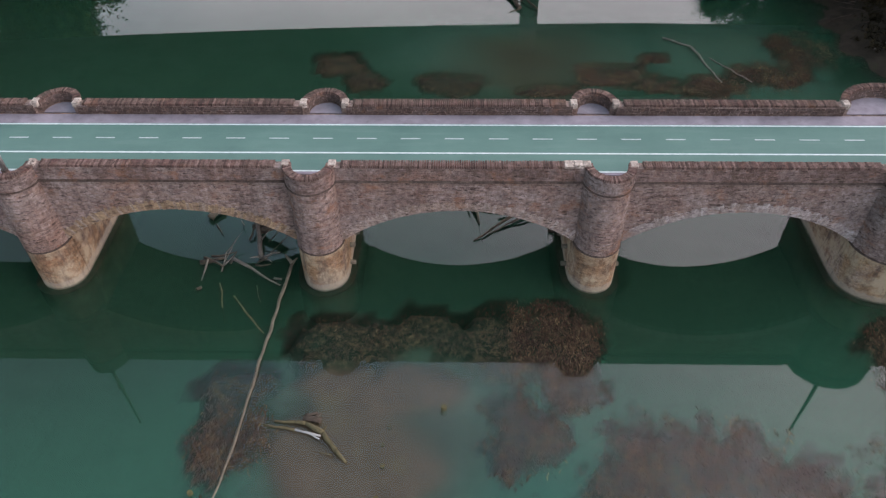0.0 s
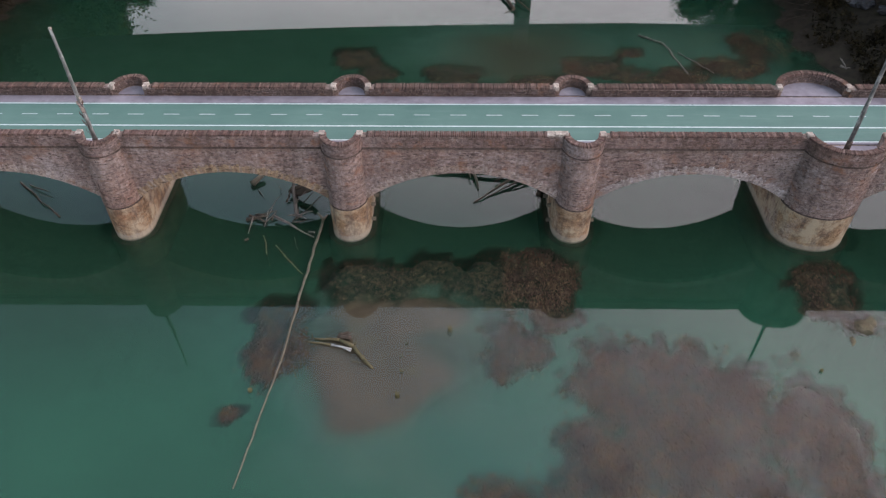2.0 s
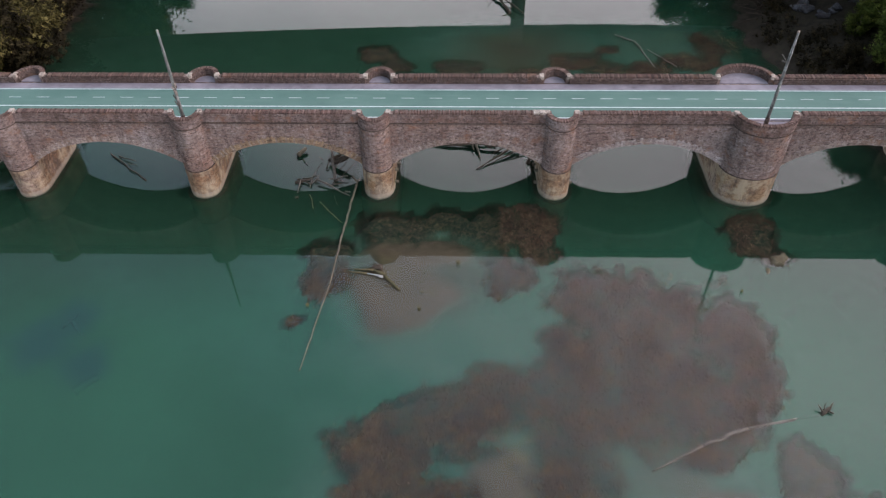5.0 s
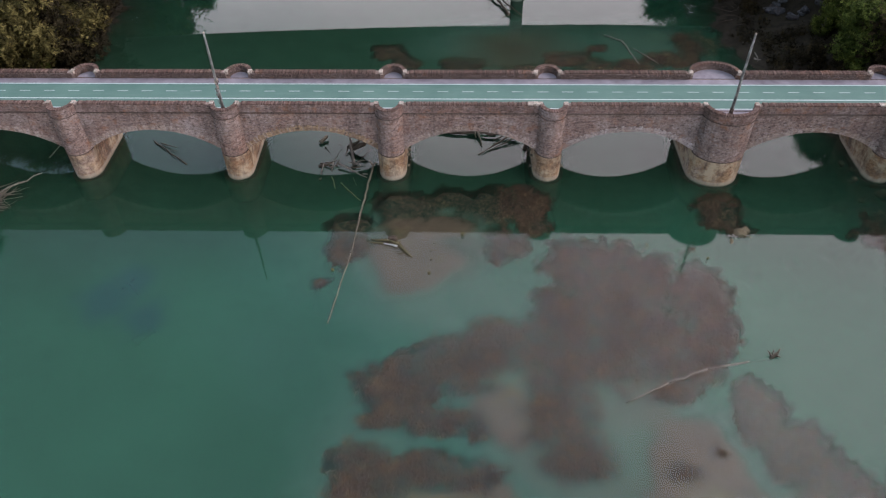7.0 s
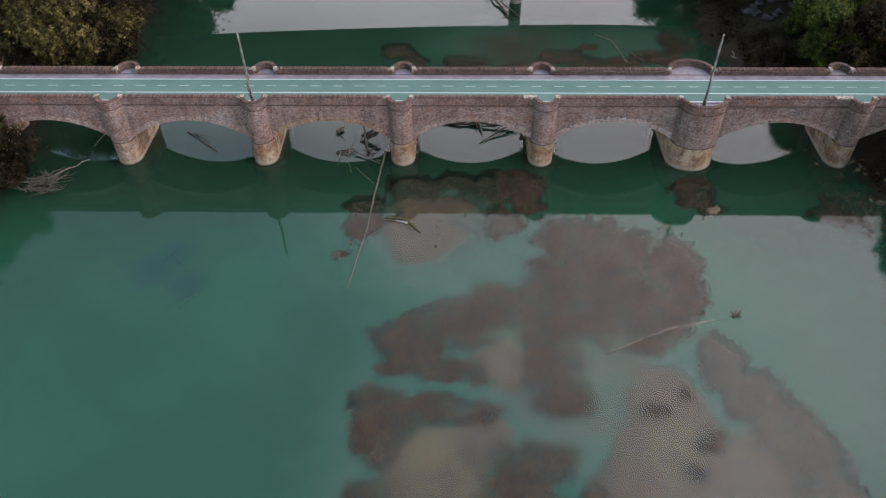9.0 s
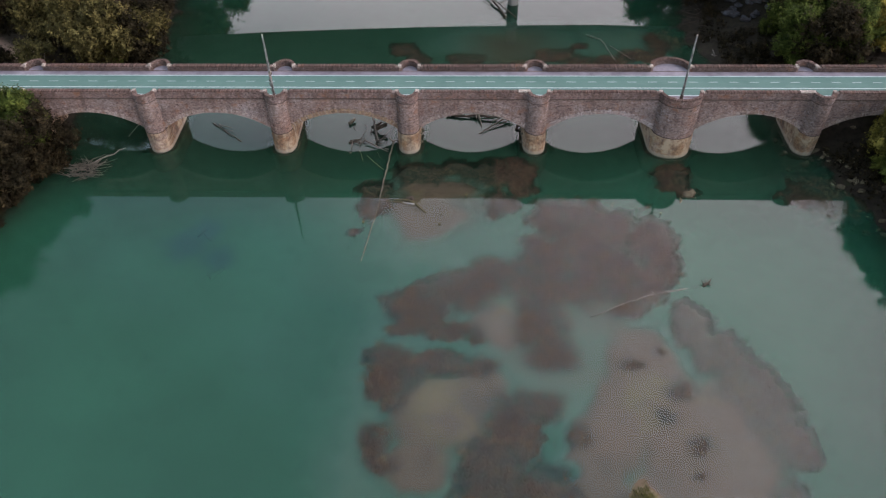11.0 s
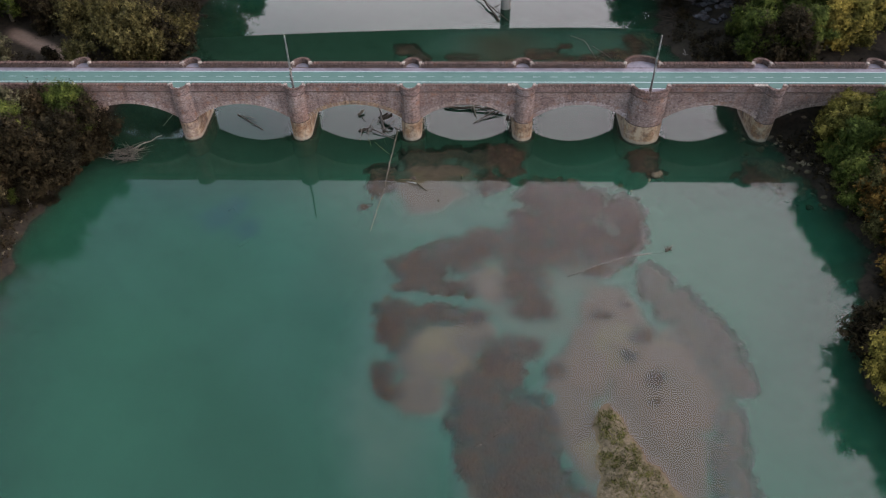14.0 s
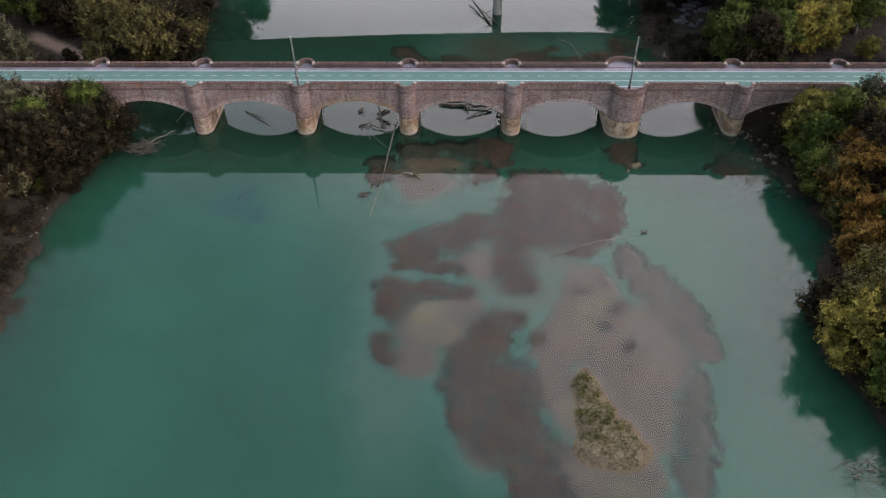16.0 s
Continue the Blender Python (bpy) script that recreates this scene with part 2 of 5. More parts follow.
def m_slab():
    b = Mat("grey_lilac_concrete", 0.85, 0.2)
    c = b.ramp(b.noise(0.7, 6, 0.65), (0.3, (0.15, 0.125, 0.145)), (0.7, (0.27, 0.235, 0.262)))
    c = b.mix(b.ramp(b.noise(2.1, 5), (0.55, (0, 0, 0)), (0.75, (0.6,) * 3)), c, (0.12, 0.10, 0.105))
    b.bump(b.noise(25, 4), 0.01, 0.4)
    return b.done(c)


def m_concrete():
    b = Mat("viaduct_concrete", 0.85, 0.2)
    c = b.ramp(b.noise(0.3, 6, 0.65), (0.3, (0.24, 0.22, 0.20)), (0.7, (0.36, 0.34, 0.31)))
    c = b.mix(b.ramp(b.noise(0.8, 4, 0.6, (2, 2, 0.2)), (0.5, (0, 0, 0)), (0.8, (0.5,) * 3)), c, (0.12, 0.11, 0.10))
    b.bump(b.noise(12, 4), 0.01, 0.4)
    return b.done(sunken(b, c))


def m_ground():
    b = Mat("river_bed_and_bank", 0.9, 0.15)
    sand = b.ramp(b.noise(0.35, 6, 0.65), (0.3, (0.104, 0.065, 0.041)), (0.7, (0.150, 0.097, 0.064)))
    sand = b.mix(0.5, sand, b.ramp(b.noise(2.6, 3, 0.6), (0.3, (0.7,) * 3), (0.7, (1.2,) * 3)), "MULTIPLY")
    sand = b.mix(b.ramp(b.noise(0.12, 4, 0.6), (0.52, (0, 0, 0)), (0.64, (0.6,) * 3)), sand, (0.20, 0.16, 0.07))
    sand = b.mix(b.ramp(b.noise(1.1, 5, 0.7), (0.60, (0, 0, 0)), (0.70, (0.5,) * 3)), sand, (0.07, 0.05, 0.04))
    weed = b.ramp(b.noise(3.4, 5, 0.75), (0.40, (0.005, 0.0030, 0.0020)), (0.50, (0.016, 0.0092, 0.0062)), (0.58, (0.060, 0.039, 0.022)), (0.66, (0.125, 0.088, 0.045)))
    weed = b.mix(0.4, weed, b.ramp(b.noise(0.6, 5, 0.7), (0.38, (0.50, 0.46, 0.48)), (0.62, (1.75, 1.65, 1.3))), "MULTIPLY")
    # near-black tones carry the tree shade over the banks in the colour
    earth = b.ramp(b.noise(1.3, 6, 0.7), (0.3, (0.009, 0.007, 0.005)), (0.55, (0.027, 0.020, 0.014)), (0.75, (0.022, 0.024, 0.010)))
    path = b.ramp(b.noise(2.0, 5), (0.3, (0.17, 0.112, 0.085)), (0.7, (0.23, 0.155, 0.122)))
    gravel = b.ramp(b.noise(3.5, 5, 0.75), (0.32, (0.060, 0.046, 0.028)), (0.5, (0.118, 0.090, 0.056)), (0.68, (0.20, 0.155, 0.105)))
    sand = b.mix(b.ramp(b.z(), (0.0, (0, 0, 0)), (0.05, (1, 1, 1))), sand, gravel)
    c = b.mix(b.attr("weed"), sand, weed)
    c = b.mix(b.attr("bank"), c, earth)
    c = b.mix(b.attr("track"), c, path)
    b.bump(b.noise(3.0, 3, 0.6), 0.03, 0.5)
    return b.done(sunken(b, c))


def m_weed(name, *stops):
    b = Mat(name, 0.8, 0.1)
    c = b.ramp(b.island(), *stops)
    c = b.mix(0.6, c, b.ramp(b.noise(0.6, 5, 0.7), (0.38, (0.55, 0.50, 0.56)), (0.62, (1.55, 1.45, 1.1))), "MULTIPLY")
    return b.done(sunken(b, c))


def m_water():
    """Mirror by Fresnel over clear water that the silt clouds where it is deep."""
    b = Mat("river_water", 0.02, 0.5)
    n, l = b.n, b.l
    n.remove(b.bsdf)
    face = n.new("ShaderNodeLayerWeight")
    face.inputs["Blend"].default_value = 0.5
    shine = b.math("ADD", b.math("MULTIPLY", b.math("POWER", face.outputs["Facing"], 5.0), 0.96), 0.04)
    gloss = n.new("ShaderNodeBsdfGlossy")
    gloss.inputs["Roughness"].default_value = 0.0
    clear = n.new("ShaderNodeBsdfTransparent")
    clear.inputs["Color"].default_value = (0.94, 0.98, 0.97, 1)
    silt = n.new("ShaderNodeBsdfDiffuse")
    body = b.mix(b.ramp(b.noise(0.05, 4, 0.55), (0.38, (0, 0, 0)), (0.62, (1, 1, 1))), tuple(0.86 * v for v in SILT), tuple(1.12 * v for v in SILT))
    # shade along the bridge and viaduct painted in as a darker water colour
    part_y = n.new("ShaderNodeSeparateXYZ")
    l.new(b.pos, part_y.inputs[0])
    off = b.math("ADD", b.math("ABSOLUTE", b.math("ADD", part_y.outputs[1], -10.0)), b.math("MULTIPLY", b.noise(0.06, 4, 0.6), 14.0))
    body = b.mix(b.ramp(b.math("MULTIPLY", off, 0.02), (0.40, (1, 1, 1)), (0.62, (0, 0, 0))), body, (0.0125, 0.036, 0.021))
    pale = b.mix(b.ramp(b.attr("shoal"), (0.33, (0, 0, 0)), (0.44, (1, 1, 1))), (0.046, 0.031, 0.024), (0.040, 0.090, 0.063))
    body = b.mix(b.ramp(b.attr("shoal"), (0.56, (0, 0, 0)), (0.88, (1, 1, 1))), pale, body)
    body = b.mix(b.attr("pool"), body, (0.0105, 0.042, 0.036))
    body = b.mix(b.math("MULTIPLY", b.attr("plume"), 0.85), body, (0.040, 0.030, 0.019))
    body = b.mix(b.attr("weed"), body, (0.018, 0.0124, 0.0088))
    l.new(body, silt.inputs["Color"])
    under = n.new("ShaderNodeMixShader")
    # the weed reaches up through the silt
    lift = b.math("ADD", b.math("MULTIPLY", b.attr("weed"), -0.55), 1.0)
    l.new(b.math("MULTIPLY", b.attr("cloud"), lift), under.inputs[0])
    l.new(clear.outputs[0], under.inputs[1])
    l.new(silt.outputs[0], under.inputs[2])
    mx = n.new("ShaderNodeMixShader")
    l.new(shine, mx.inputs[0])
    l.new(under.outputs[0], mx.inputs[1])
    l.new(gloss.outputs[0], mx.inputs[2])
    l.new(mx.outputs[0], n["Material Output"].inputs[0])
    return b.m


def m_wood(name, a, c2):
    b = Mat(name, 0.85, 0.2)
    c = b.ramp(b.noise(3, 6, 0.7, (1, 1, 3)), (0.3, a), (0.7, c2))
    c = b.mix(0.5, c, b.ramp(b.noise(20, 4), (0.3, (0.5,) * 3), (0.7, (1.3,) * 3)), "MULTIPLY")
    b.bump(b.noise(18, 4), 0.02, 0.6)
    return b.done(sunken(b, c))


def m_leaf(name, a, c2, c3):
    b = Mat(name, 0.85, 0.06)
    clump = b.noise(0.95, 2.5, 0.55)
    lot = b.math("ADD", clump, b.math("MULTIPLY", b.math("SUBTRACT", b.island(), 0.5), 0.14))
    c = b.ramp(lot, (0.36, a), (0.52, c2), (0.68, c3))
    t = b.n.new("ShaderNodeObjectInfo").outputs["Random"]
    c = b.mix(0.7, c, b.ramp(t, (0.0, (0.65, 0.72, 0.65)), (1.0, (1.3, 1.15, 0.95))), "MULTIPLY")
    c = b.mix(0.5, c, b.ramp(b.noise(0.35, 3), (0.35, (0.7, 0.7, 0.7)), (0.65, (1.3, 1.2, 1.0))), "MULTIPLY")
    return b.done(c)


def m_metal():
    b = Mat("weathered_pole", 0.6, 0.4)
    c = b.ramp(b.noise(1.0, 5, 0.7, (6, 6, 1.6)), (0.38, (0.06, 0.055, 0.05)), (0.54, (0.14, 0.132, 0.125)), (0.68, (0.40, 0.385, 0.36)))
    b.bump(b.noise(14, 4), 0.02, 0.5)
    return b.done(c)


M_PAINT, M_LINE, M_SLAB, M_CONC, M_GROUND, M_WATER, M_POLE = m_paint(), m_line("white_road_paint", 1.0), m_slab(), m_concrete(), m_ground(), m_water(), m_metal()
M_DASH = m_line("worn_road_paint", 0.72)
M_WEED = m_weed("brown_water_weed", (0.0, (0.026, 0.0138, 0.0105)), (0.5, (0.050, 0.0300, 0.0225)), (0.86, (0.090, 0.062, 0.043)), (1.0, (0.19, 0.145, 0.086)))
M_GRASS = m_weed("island_grass", (0.0, (0.060, 0.054, 0.024)), (0.5, (0.105, 0.086, 0.045)), (1.0, (0.19, 0.150, 0.090)))
M_GREEN = m_weed("green_island_grass", (0.0, (0.035, 0.046, 0.010)), (0.6, (0.085, 0.088, 0.022)), (1.0, (0.16, 0.145, 0.05)))
M_DRIFT = m_wood("bleached_driftwood", (0.08, 0.064, 0.054), (0.21, 0.175, 0.15))
M_DARKWOOD = m_wood("wet_dark_wood", (0.035, 0.026, 0.02), (0.11, 0.08, 0.06))
M_MOSSWOOD = m_wood("mossy_wood", (0.05, 0.042, 0.022), (0.15, 0.12, 0.065))
M_PALEWOOD = m_wood("white_wood", (0.24, 0.22, 0.21), (0.42, 0.40, 0.38))
M_LOG = m_wood("brown_log", (0.075, 0.06, 0.045), (0.185, 0.155, 0.115))
M_BARK = m_wood("bark", (0.05, 0.04, 0.03), (0.13, 0.11, 0.09))
M_ROCK = stone_mat("river_rock", ((0.10, 0.085, 0.05), (0.21, 0.178, 0.115)), "own", 0.5, False)
LEAVES = {
    "green": m_leaf("leaves_green", (0.0199, 0.0288, 0.00664), (0.0531, 0.0708, 0.0166), (0.144, 0.166, 0.0421)),
    "olive": m_leaf("leaves_olive", (0.0213, 0.019, 0.00762), (0.0594, 0.0526, 0.0198), (0.152, 0.131, 0.0564)),
    "brown": m_leaf("leaves_brown", (0.00619, 0.00508, 0.00285), (0.0173, 0.0136, 0.00774), (0.0495, 0.0384, 0.0223)),
    "yellow": m_leaf("leaves_yellow", (0.0438, 0.0399, 0.0103), (0.135, 0.117, 0.0283), (0.34, 0.277, 0.0773)),
    "orange": m_leaf("leaves_orange", (0.0543, 0.0309, 0.00864), (0.167, 0.084, 0.0222), (0.34, 0.188, 0.0519)),
    "silver": m_leaf("leaves_silver", (0.0216, 0.0207, 0.0126), (0.0594, 0.0558, 0.0342), (0.162, 0.151, 0.0972)),
}


# ---------------------------------------------------------------- sizes of the bridge
DECK, TOP, BELT = 6.40, 7.20, 6.34
TOP_FAR = 7.04                      # the upstream parapet is a little lower
FRONT, BACK = -0.20, 5.15           # faces of the side walls
SPRING, CROWN = 2.65, 4.57          # arch springing and crown
# centre, half width along the bridge, how far the round nose stands out
PIERS = [(-41.1, 1.2, 1.15), (-27.27, 1.2, 1.15), (-13.58, 1.2, 1.15), (0.1, 1.2, 1.15), (13.69, 1.2, 1.15),
         (28.25, 2.25, 1.75), (42.7, 1.2, 1.15), (56.4, 1.2, 1.15)]


# ---------------------------------------------------------------- ground and water
def ellipses(x, y, rows):
    """1 at the middle of the nearest of some turned ellipses, 0 on its rim, negative outside."""
    best = np.full(x.shape, -9.0)
    for cx, cy, rx, ry, a in rows:
        c, s = math.cos(radians(a)), math.sin(radians(a))
        u, v = (x - cx) * c + (y - cy) * s, -(x - cx) * s + (y - cy) * c
        best = np.maximum(best, 1 - np.hypot(u / rx, v / ry))
    return best


WEED_BRIDGE = [(1.7, -4.3, 3.0, 1.7, 0), (5.6, -3.7, 2.4, 1.1, 0), (8.7, -4.5, 2.9, 2.2, 0), (11.9, -4.4, 2.1, 2.5, 0), (12.2, -7.1, 1.4, 1.2, 0),
               (9.9, -9.3, 1.8, 2.0, 0), (-3.2, -7.1, 2.0, 1.2, 0), (-3.0, -9.9, 1.5, 2.4, 0), (27.7, -4.9, 1.9, 2.5, 0), (28.7, -7.3, 1.2, 1.0, 0),
               (42.9, -7.9, 4.0, 3.2, 0)]
WEED_FAINT = [(31.9, -11.3, 1.8, 2.2, 0), (35.2, -9.8, 1.8, 3.0, 25), (45.4, -26.8, 2.0, 1.6, 0), (28.0, -12.5, 1.6, 2.2, 0)]
WEED_MID = [(15.7, -11.4, 3.2, 2.8, 0), (18.7, -13.3, 3.4, 3.8, 0), (14.9, -17.9, 4.3, 4.9, 0), (19.0, -18.3, 2.9, 4.0, 0), (24.0, -15.2, 2.2, 4.2, 0),
            (21.8, -20.0, 2.6, 3.0, 0), (20.2, -23.3, 1.8, 1.2, 0), (9.5, -19.3, 3.4, 2.3, 0), (5.6, -21.0, 3.0, 2.3, 0), (2.7, -22.5, 3.0, 2.5, 0),
            (2.0, -24.3, 2.3, 1.7, 0), (4.8, -25.4, 2.4, 1.2, 0), (12.7, -24.2, 2.5, 3.2, 0), (13.1, -27.9, 2.7, 1.7, 0)]
WEED_LOW = [(0.3, -29.5, 2.2, 2.6, 0), (0.2, -31.7, 1.5, 1.6, 0), (3.8, -28.8, 2.9, 1.1, 0), (7.0, -29.4, 2.0, 1.0, 0), (-0.5, -36.1, 1.1, 1.5, 0),
            (0.1, -37.6, 0.9, 1.1, 0), (10.9, -32.9, 2.9, 1.3, 0), (9.8, -35.3, 2.2, 2.2, 0), (8.0, -37.8, 2.5, 2.2, 0), (7.3, -40.6, 2.2, 2.7, 0),
            (8.9, -42.8, 2.5, 2.6, 0), (7.5, -44.6, 1.5, 1.4, 0), (11.8, -40.9, 2.6, 2.5, 0), (12.5, -44.3, 2.4, 2.6, 0), (10.1, -46.3, 2.1, 1.9, 0),
            (13.0, -48.0, 2.9, 2.6, 0), (14.0, -52.0, 2.6, 3.0, 0), (15.0, -57.0, 3.0, 3.5, 0)]
WEED_EAST = [(25.6, -24.8, 1.7, 2.4, 0), (27.1, -28.1, 2.3, 2.6, 0), (28.8, -31.2, 2.6, 2.9, 0), (29.8, -34.4, 2.4, 3.0, 0), (30.5, -36.6, 1.4, 1.5, 0),
             (29.0, -41.4, 1.3, 3.3, 0), (27.9, -46.0, 1.6, 3.6, 0), (26.4, -50.6, 1.5, 2.6, 0)]
WEED_SPOT = [(14.8, -35.6, 1.1, 1.2, 0), (19.7, -29.1, 1.0, 0.7, 0), (23.3, -31.4, 1.3, 1.0, 0), (21.5, -33.9, 0.9, 0.9, 0), (23.6, -36.3, 1.1, 0.9, 0),
             (22.8, -38.6, 0.6, 0.6, 0), (22.3, -27.8, 0.7, 0.7, 0), (7.1, -26.5, 0.8, 0.8, 0), (5.4, -26.2, 0.9, 0.7, 0), (-4.5, -13.5, 0.9, 0.6, 0)]
WEED_FAR = [(-1.8, 20.9, 1.9, 1.5, 0), (0.1, 18.6, 1.5, 1.6, 0), (6.4, 18.4, 2.7, 1.6, 0), (12.9, 17.5, 2.0, 0.9, 0), (18.1, 19.8, 2.4, 1.9, 0),
            (20.6, 18.4, 2.0, 1.2, 0), (24.4, 18.0, 3.1, 1.3, 0), (29.2, 19.9, 2.8, 2.0, 0), (32.2, 23.1, 2.5, 2.6, 0), (21.3, 22.2, 1.2, 0.8, 0)]
SAND = [(3.9, -33.5, 4.6, 4.4, 0), (2.9, -38.4, 2.9, 3.1, 0), (8.8, -25.0, 3.3, 2.7, 0), (20.2, -29.3, 4.2, 5.5, 0), (22.3, -34.5, 5.2, 5.2, 0),
        (22.4, -39.3, 5.1, 6.5, 0), (23.2, -44.1, 4.2, 5.0, 0), (26.3, -36.0, 3.2, 7.0, 0), (15.5, -38.5, 3.0, 6.0, 0), (17.2, -34.6, 2.4, 5.7, 0), (16.4, -41.6, 2.2, 5.4, 0), (7.0, -31.5, 3.4, 2.2, 0),
        (19.6, -50.5, 6.0, 5.4, 0), (2.4, -11.2, 4.3, 4.6, 0), (3.2, -7.0, 5.0, 2.0, 0), (9.4, -45.0, 4.0, 6.0, 0)]
MUD = [(0.5, -36, 5.0, 14, 0), (6.0, -15.5, 7.5, 4.0, 0), (12, 23, 11, 6, 0), (28, 22, 9, 7, 0)]
HOLES = [(12.8, -35.6, 1.8, 2.3, 0), (13.6, -38.6, 1.3, 0.8, 0), (8.4, -14.6, 4.6, 3.0, 0)]
POOLS = [(-19.0, -13.8, 1.6, 1.5, 0), (-17.0, -17.4, 1.6, 1.8, 0), (-20.5, -15.5, 2.0, 1.8, 0)]      # darker, bluer hollows
SHALLOW = [(13.8, -24.5, 10, 12, 0)]
PLUME = [(12.5, 21.0, 7.5, 7.0, 0), (3.0, -9.0, 6.5, 5.5, 0)]      # brown stirred-up silt
ISLAND = [(18.8, -41.8, 1.5, 2.6, 0), (19.2, -44.6, 2.2, 2.8, 0), (20.0, -46.6, 3.0, 2.6, 0), (20.7, -48.0, 3.2, 2.2, 0), (18.8, -47.6, 2.2, 2.2, 0)]


def weed_field(x, y):
    wx, wy = x + (fbm(x * 0.5, y * 0.5, 5) - 0.5) * 1.8, y + (fbm(x * 0.5, y * 0.5, 9) - 0.5) * 1.8
    f = ellipses(wx, wy, WEED_BRIDGE + WEED_MID + WEED_LOW + WEED_EAST + WEED_FAR)
    return f + (fbm(x * 0.9, y * 0.9, 21) - 0.44) * 0.75 + (fbm(x * 2.4, y * 2.4, 25) - 0.5) * 0.55


def spot_field(x, y, rows):
    return ellipses(x + (fbm(x, y, 15) - 0.5) * 1.2, y + (fbm(x, y, 19) - 0.5) * 1.2, rows)


def left_bank(y):
    return np.interp(y, [-120, -60, -31, -20, -13, -8, -4, 6, 18, 30, 45, 90], [-34, -37, -40, -41.5, -42, -40.6, -40.2, -40.2, -35.5, -35, -36, -40])


def right_bank(y):
    return np.interp(y, [-120, -60, -42, -37, -29, -24, -20, -12, -8, -2, 6, 19, 26, 38, 90],
                     [50, 47, 44.5, 43.0, 46, 47.5, 50, 47.5, 45.5, 45, 42, 38, 36, 38, 42])


def terrain(x, y):
    """Height, how much weed, bank soil and trodden track there is, and the depth over the bare bed."""
    weed = np.maximum.reduce([step(-0.36, 0.24, weed_field(x, y)), step(-0.40, 0.4, spot_field(x, y, WEED_SPOT)), 0.5 * step(-0.6, 0.9, spot_field(x, y, WEED_FAINT))])
    wx, wy = x + (fbm(x * 0.3, y * 0.3, 31) - 0.5) * 2.6, y + (fbm(x * 0.3, y * 0.3, 37) - 0.5) * 2.6
    sand = step(-0.75, 0.42, ellipses(wx, wy, SAND) - 0.9 * np.maximum(ellipses(x, y, HOLES), 0))
    hole = step(-0.1, 0.5, ellipses(wx, wy, HOLES))
    mud = 0.80 * step(-0.8, 0.5, ellipses(wx, wy, MUD))
    mud = np.maximum(mud, 0.91 * step(-0.35, 0.45, ellipses(wx, wy, SHALLOW)))
    bare = np.clip(np.maximum(sand, mud) - 0.09 * hole, 0, 1)
    roll = 0.25 * (fbm(x * 0.25, y * 0.25, 3) - 0.5)
    z = -3.0 + 2.86 * np.maximum(bare, weed * 0.99) + roll
    isle = ellipses(x + (fbm(x * 0.9, y * 0.9, 51) - 0.5) * 1.2, y + (fbm(x * 0.9, y * 0.9, 55) - 0.5) * 1.2, ISLAND)
    z = np.where(isle > -0.3, np.maximum(z, -0.28 + 0.75 * np.clip(isle + 0.3, 0, 0.9)), z)
    wob = (fbm(x * 0.35, y * 0.35, 61) - 0.5) * 4
    inland = np.maximum(left_bank(y) - x, x - right_bank(y)) + wob
    rise = np.where(inland > 0, 0.25 + 0.30 * np.clip(inland, 0, 9) + 0.03 * np.clip(inland - 9, 0, 60), 0.3 * np.clip(inland, -9, 0) + 0.25)
    z = np.maximum(z, rise + 0.5 * (fbm(x * 0.5, y * 0.5, 71) - 0.5))
    bank = step(-7.0, -1.5, inland)
    trk = step(1.2, 0.4, np.abs(y - 15.3 + 0.6 * (x + 50.4)) * 0.6) * step(-46, -48.5, x) * step(-59.5, -56.5, x)
    return z, weed * (1 - bank), bank, trk, np.where(bank > 0, 3.0 * bank, 0) + (3.0 - 2.86 * bare - roll) * (1 - bank)


def sheet(name, fine, height, fields, mat):
    """One grid to the horizon, fine in the middle."""
    def axis(lo, hi, far):
        inner = np.arange(lo, hi + fine / 2, fine)
        grow = np.cumsum(fine * 1.35 ** np.arange(1, 60))
        grow = grow[grow < far]
        return np.concatenate([lo - grow[::-1], inner, hi + grow])
    xs, ys = axis(-62, 66, 2600), axis(-72, 56, 2600)
    X, Y = np.meshgrid(xs, ys)
    nx, ny = len(xs), len(ys)
    i = np.arange(nx * ny).reshape(ny, nx)
    f = np.stack([i[:-1, :-1], i[:-1, 1:], i[1:, 1:], i[1:, :-1]], -1).reshape(-1, 4)
    me = bpy.data.meshes.new(name)
    me.vertices.add(nx * ny)
    me.vertices.foreach_set("co", np.stack([X, Y, height(X, Y)], -1).astype(np.float32).ravel())
    me.loops.add(len(f) * 4)
    me.loops.foreach_set("vertex_index", f.astype(np.int32).ravel())
    me.polygons.add(len(f))
    me.polygons.foreach_set("loop_start", np.arange(0, len(f) * 4, 4, dtype=np.int32))
    me.update(calc_edges=True)
    me.polygons.foreach_set("use_smooth", [True] * len(f))
    for key, arr in fields(X, Y).items():
        me.attributes.new(key, "FLOAT", "POINT").data.foreach_set("value", arr.astype(np.float32).ravel())
    me.materials.append(mat)
    return me


def bed_fields(x, y):
    _, weed, bank, trk, _ = terrain(x, y)
    return {"weed": weed, "bank": bank, "track": trk}


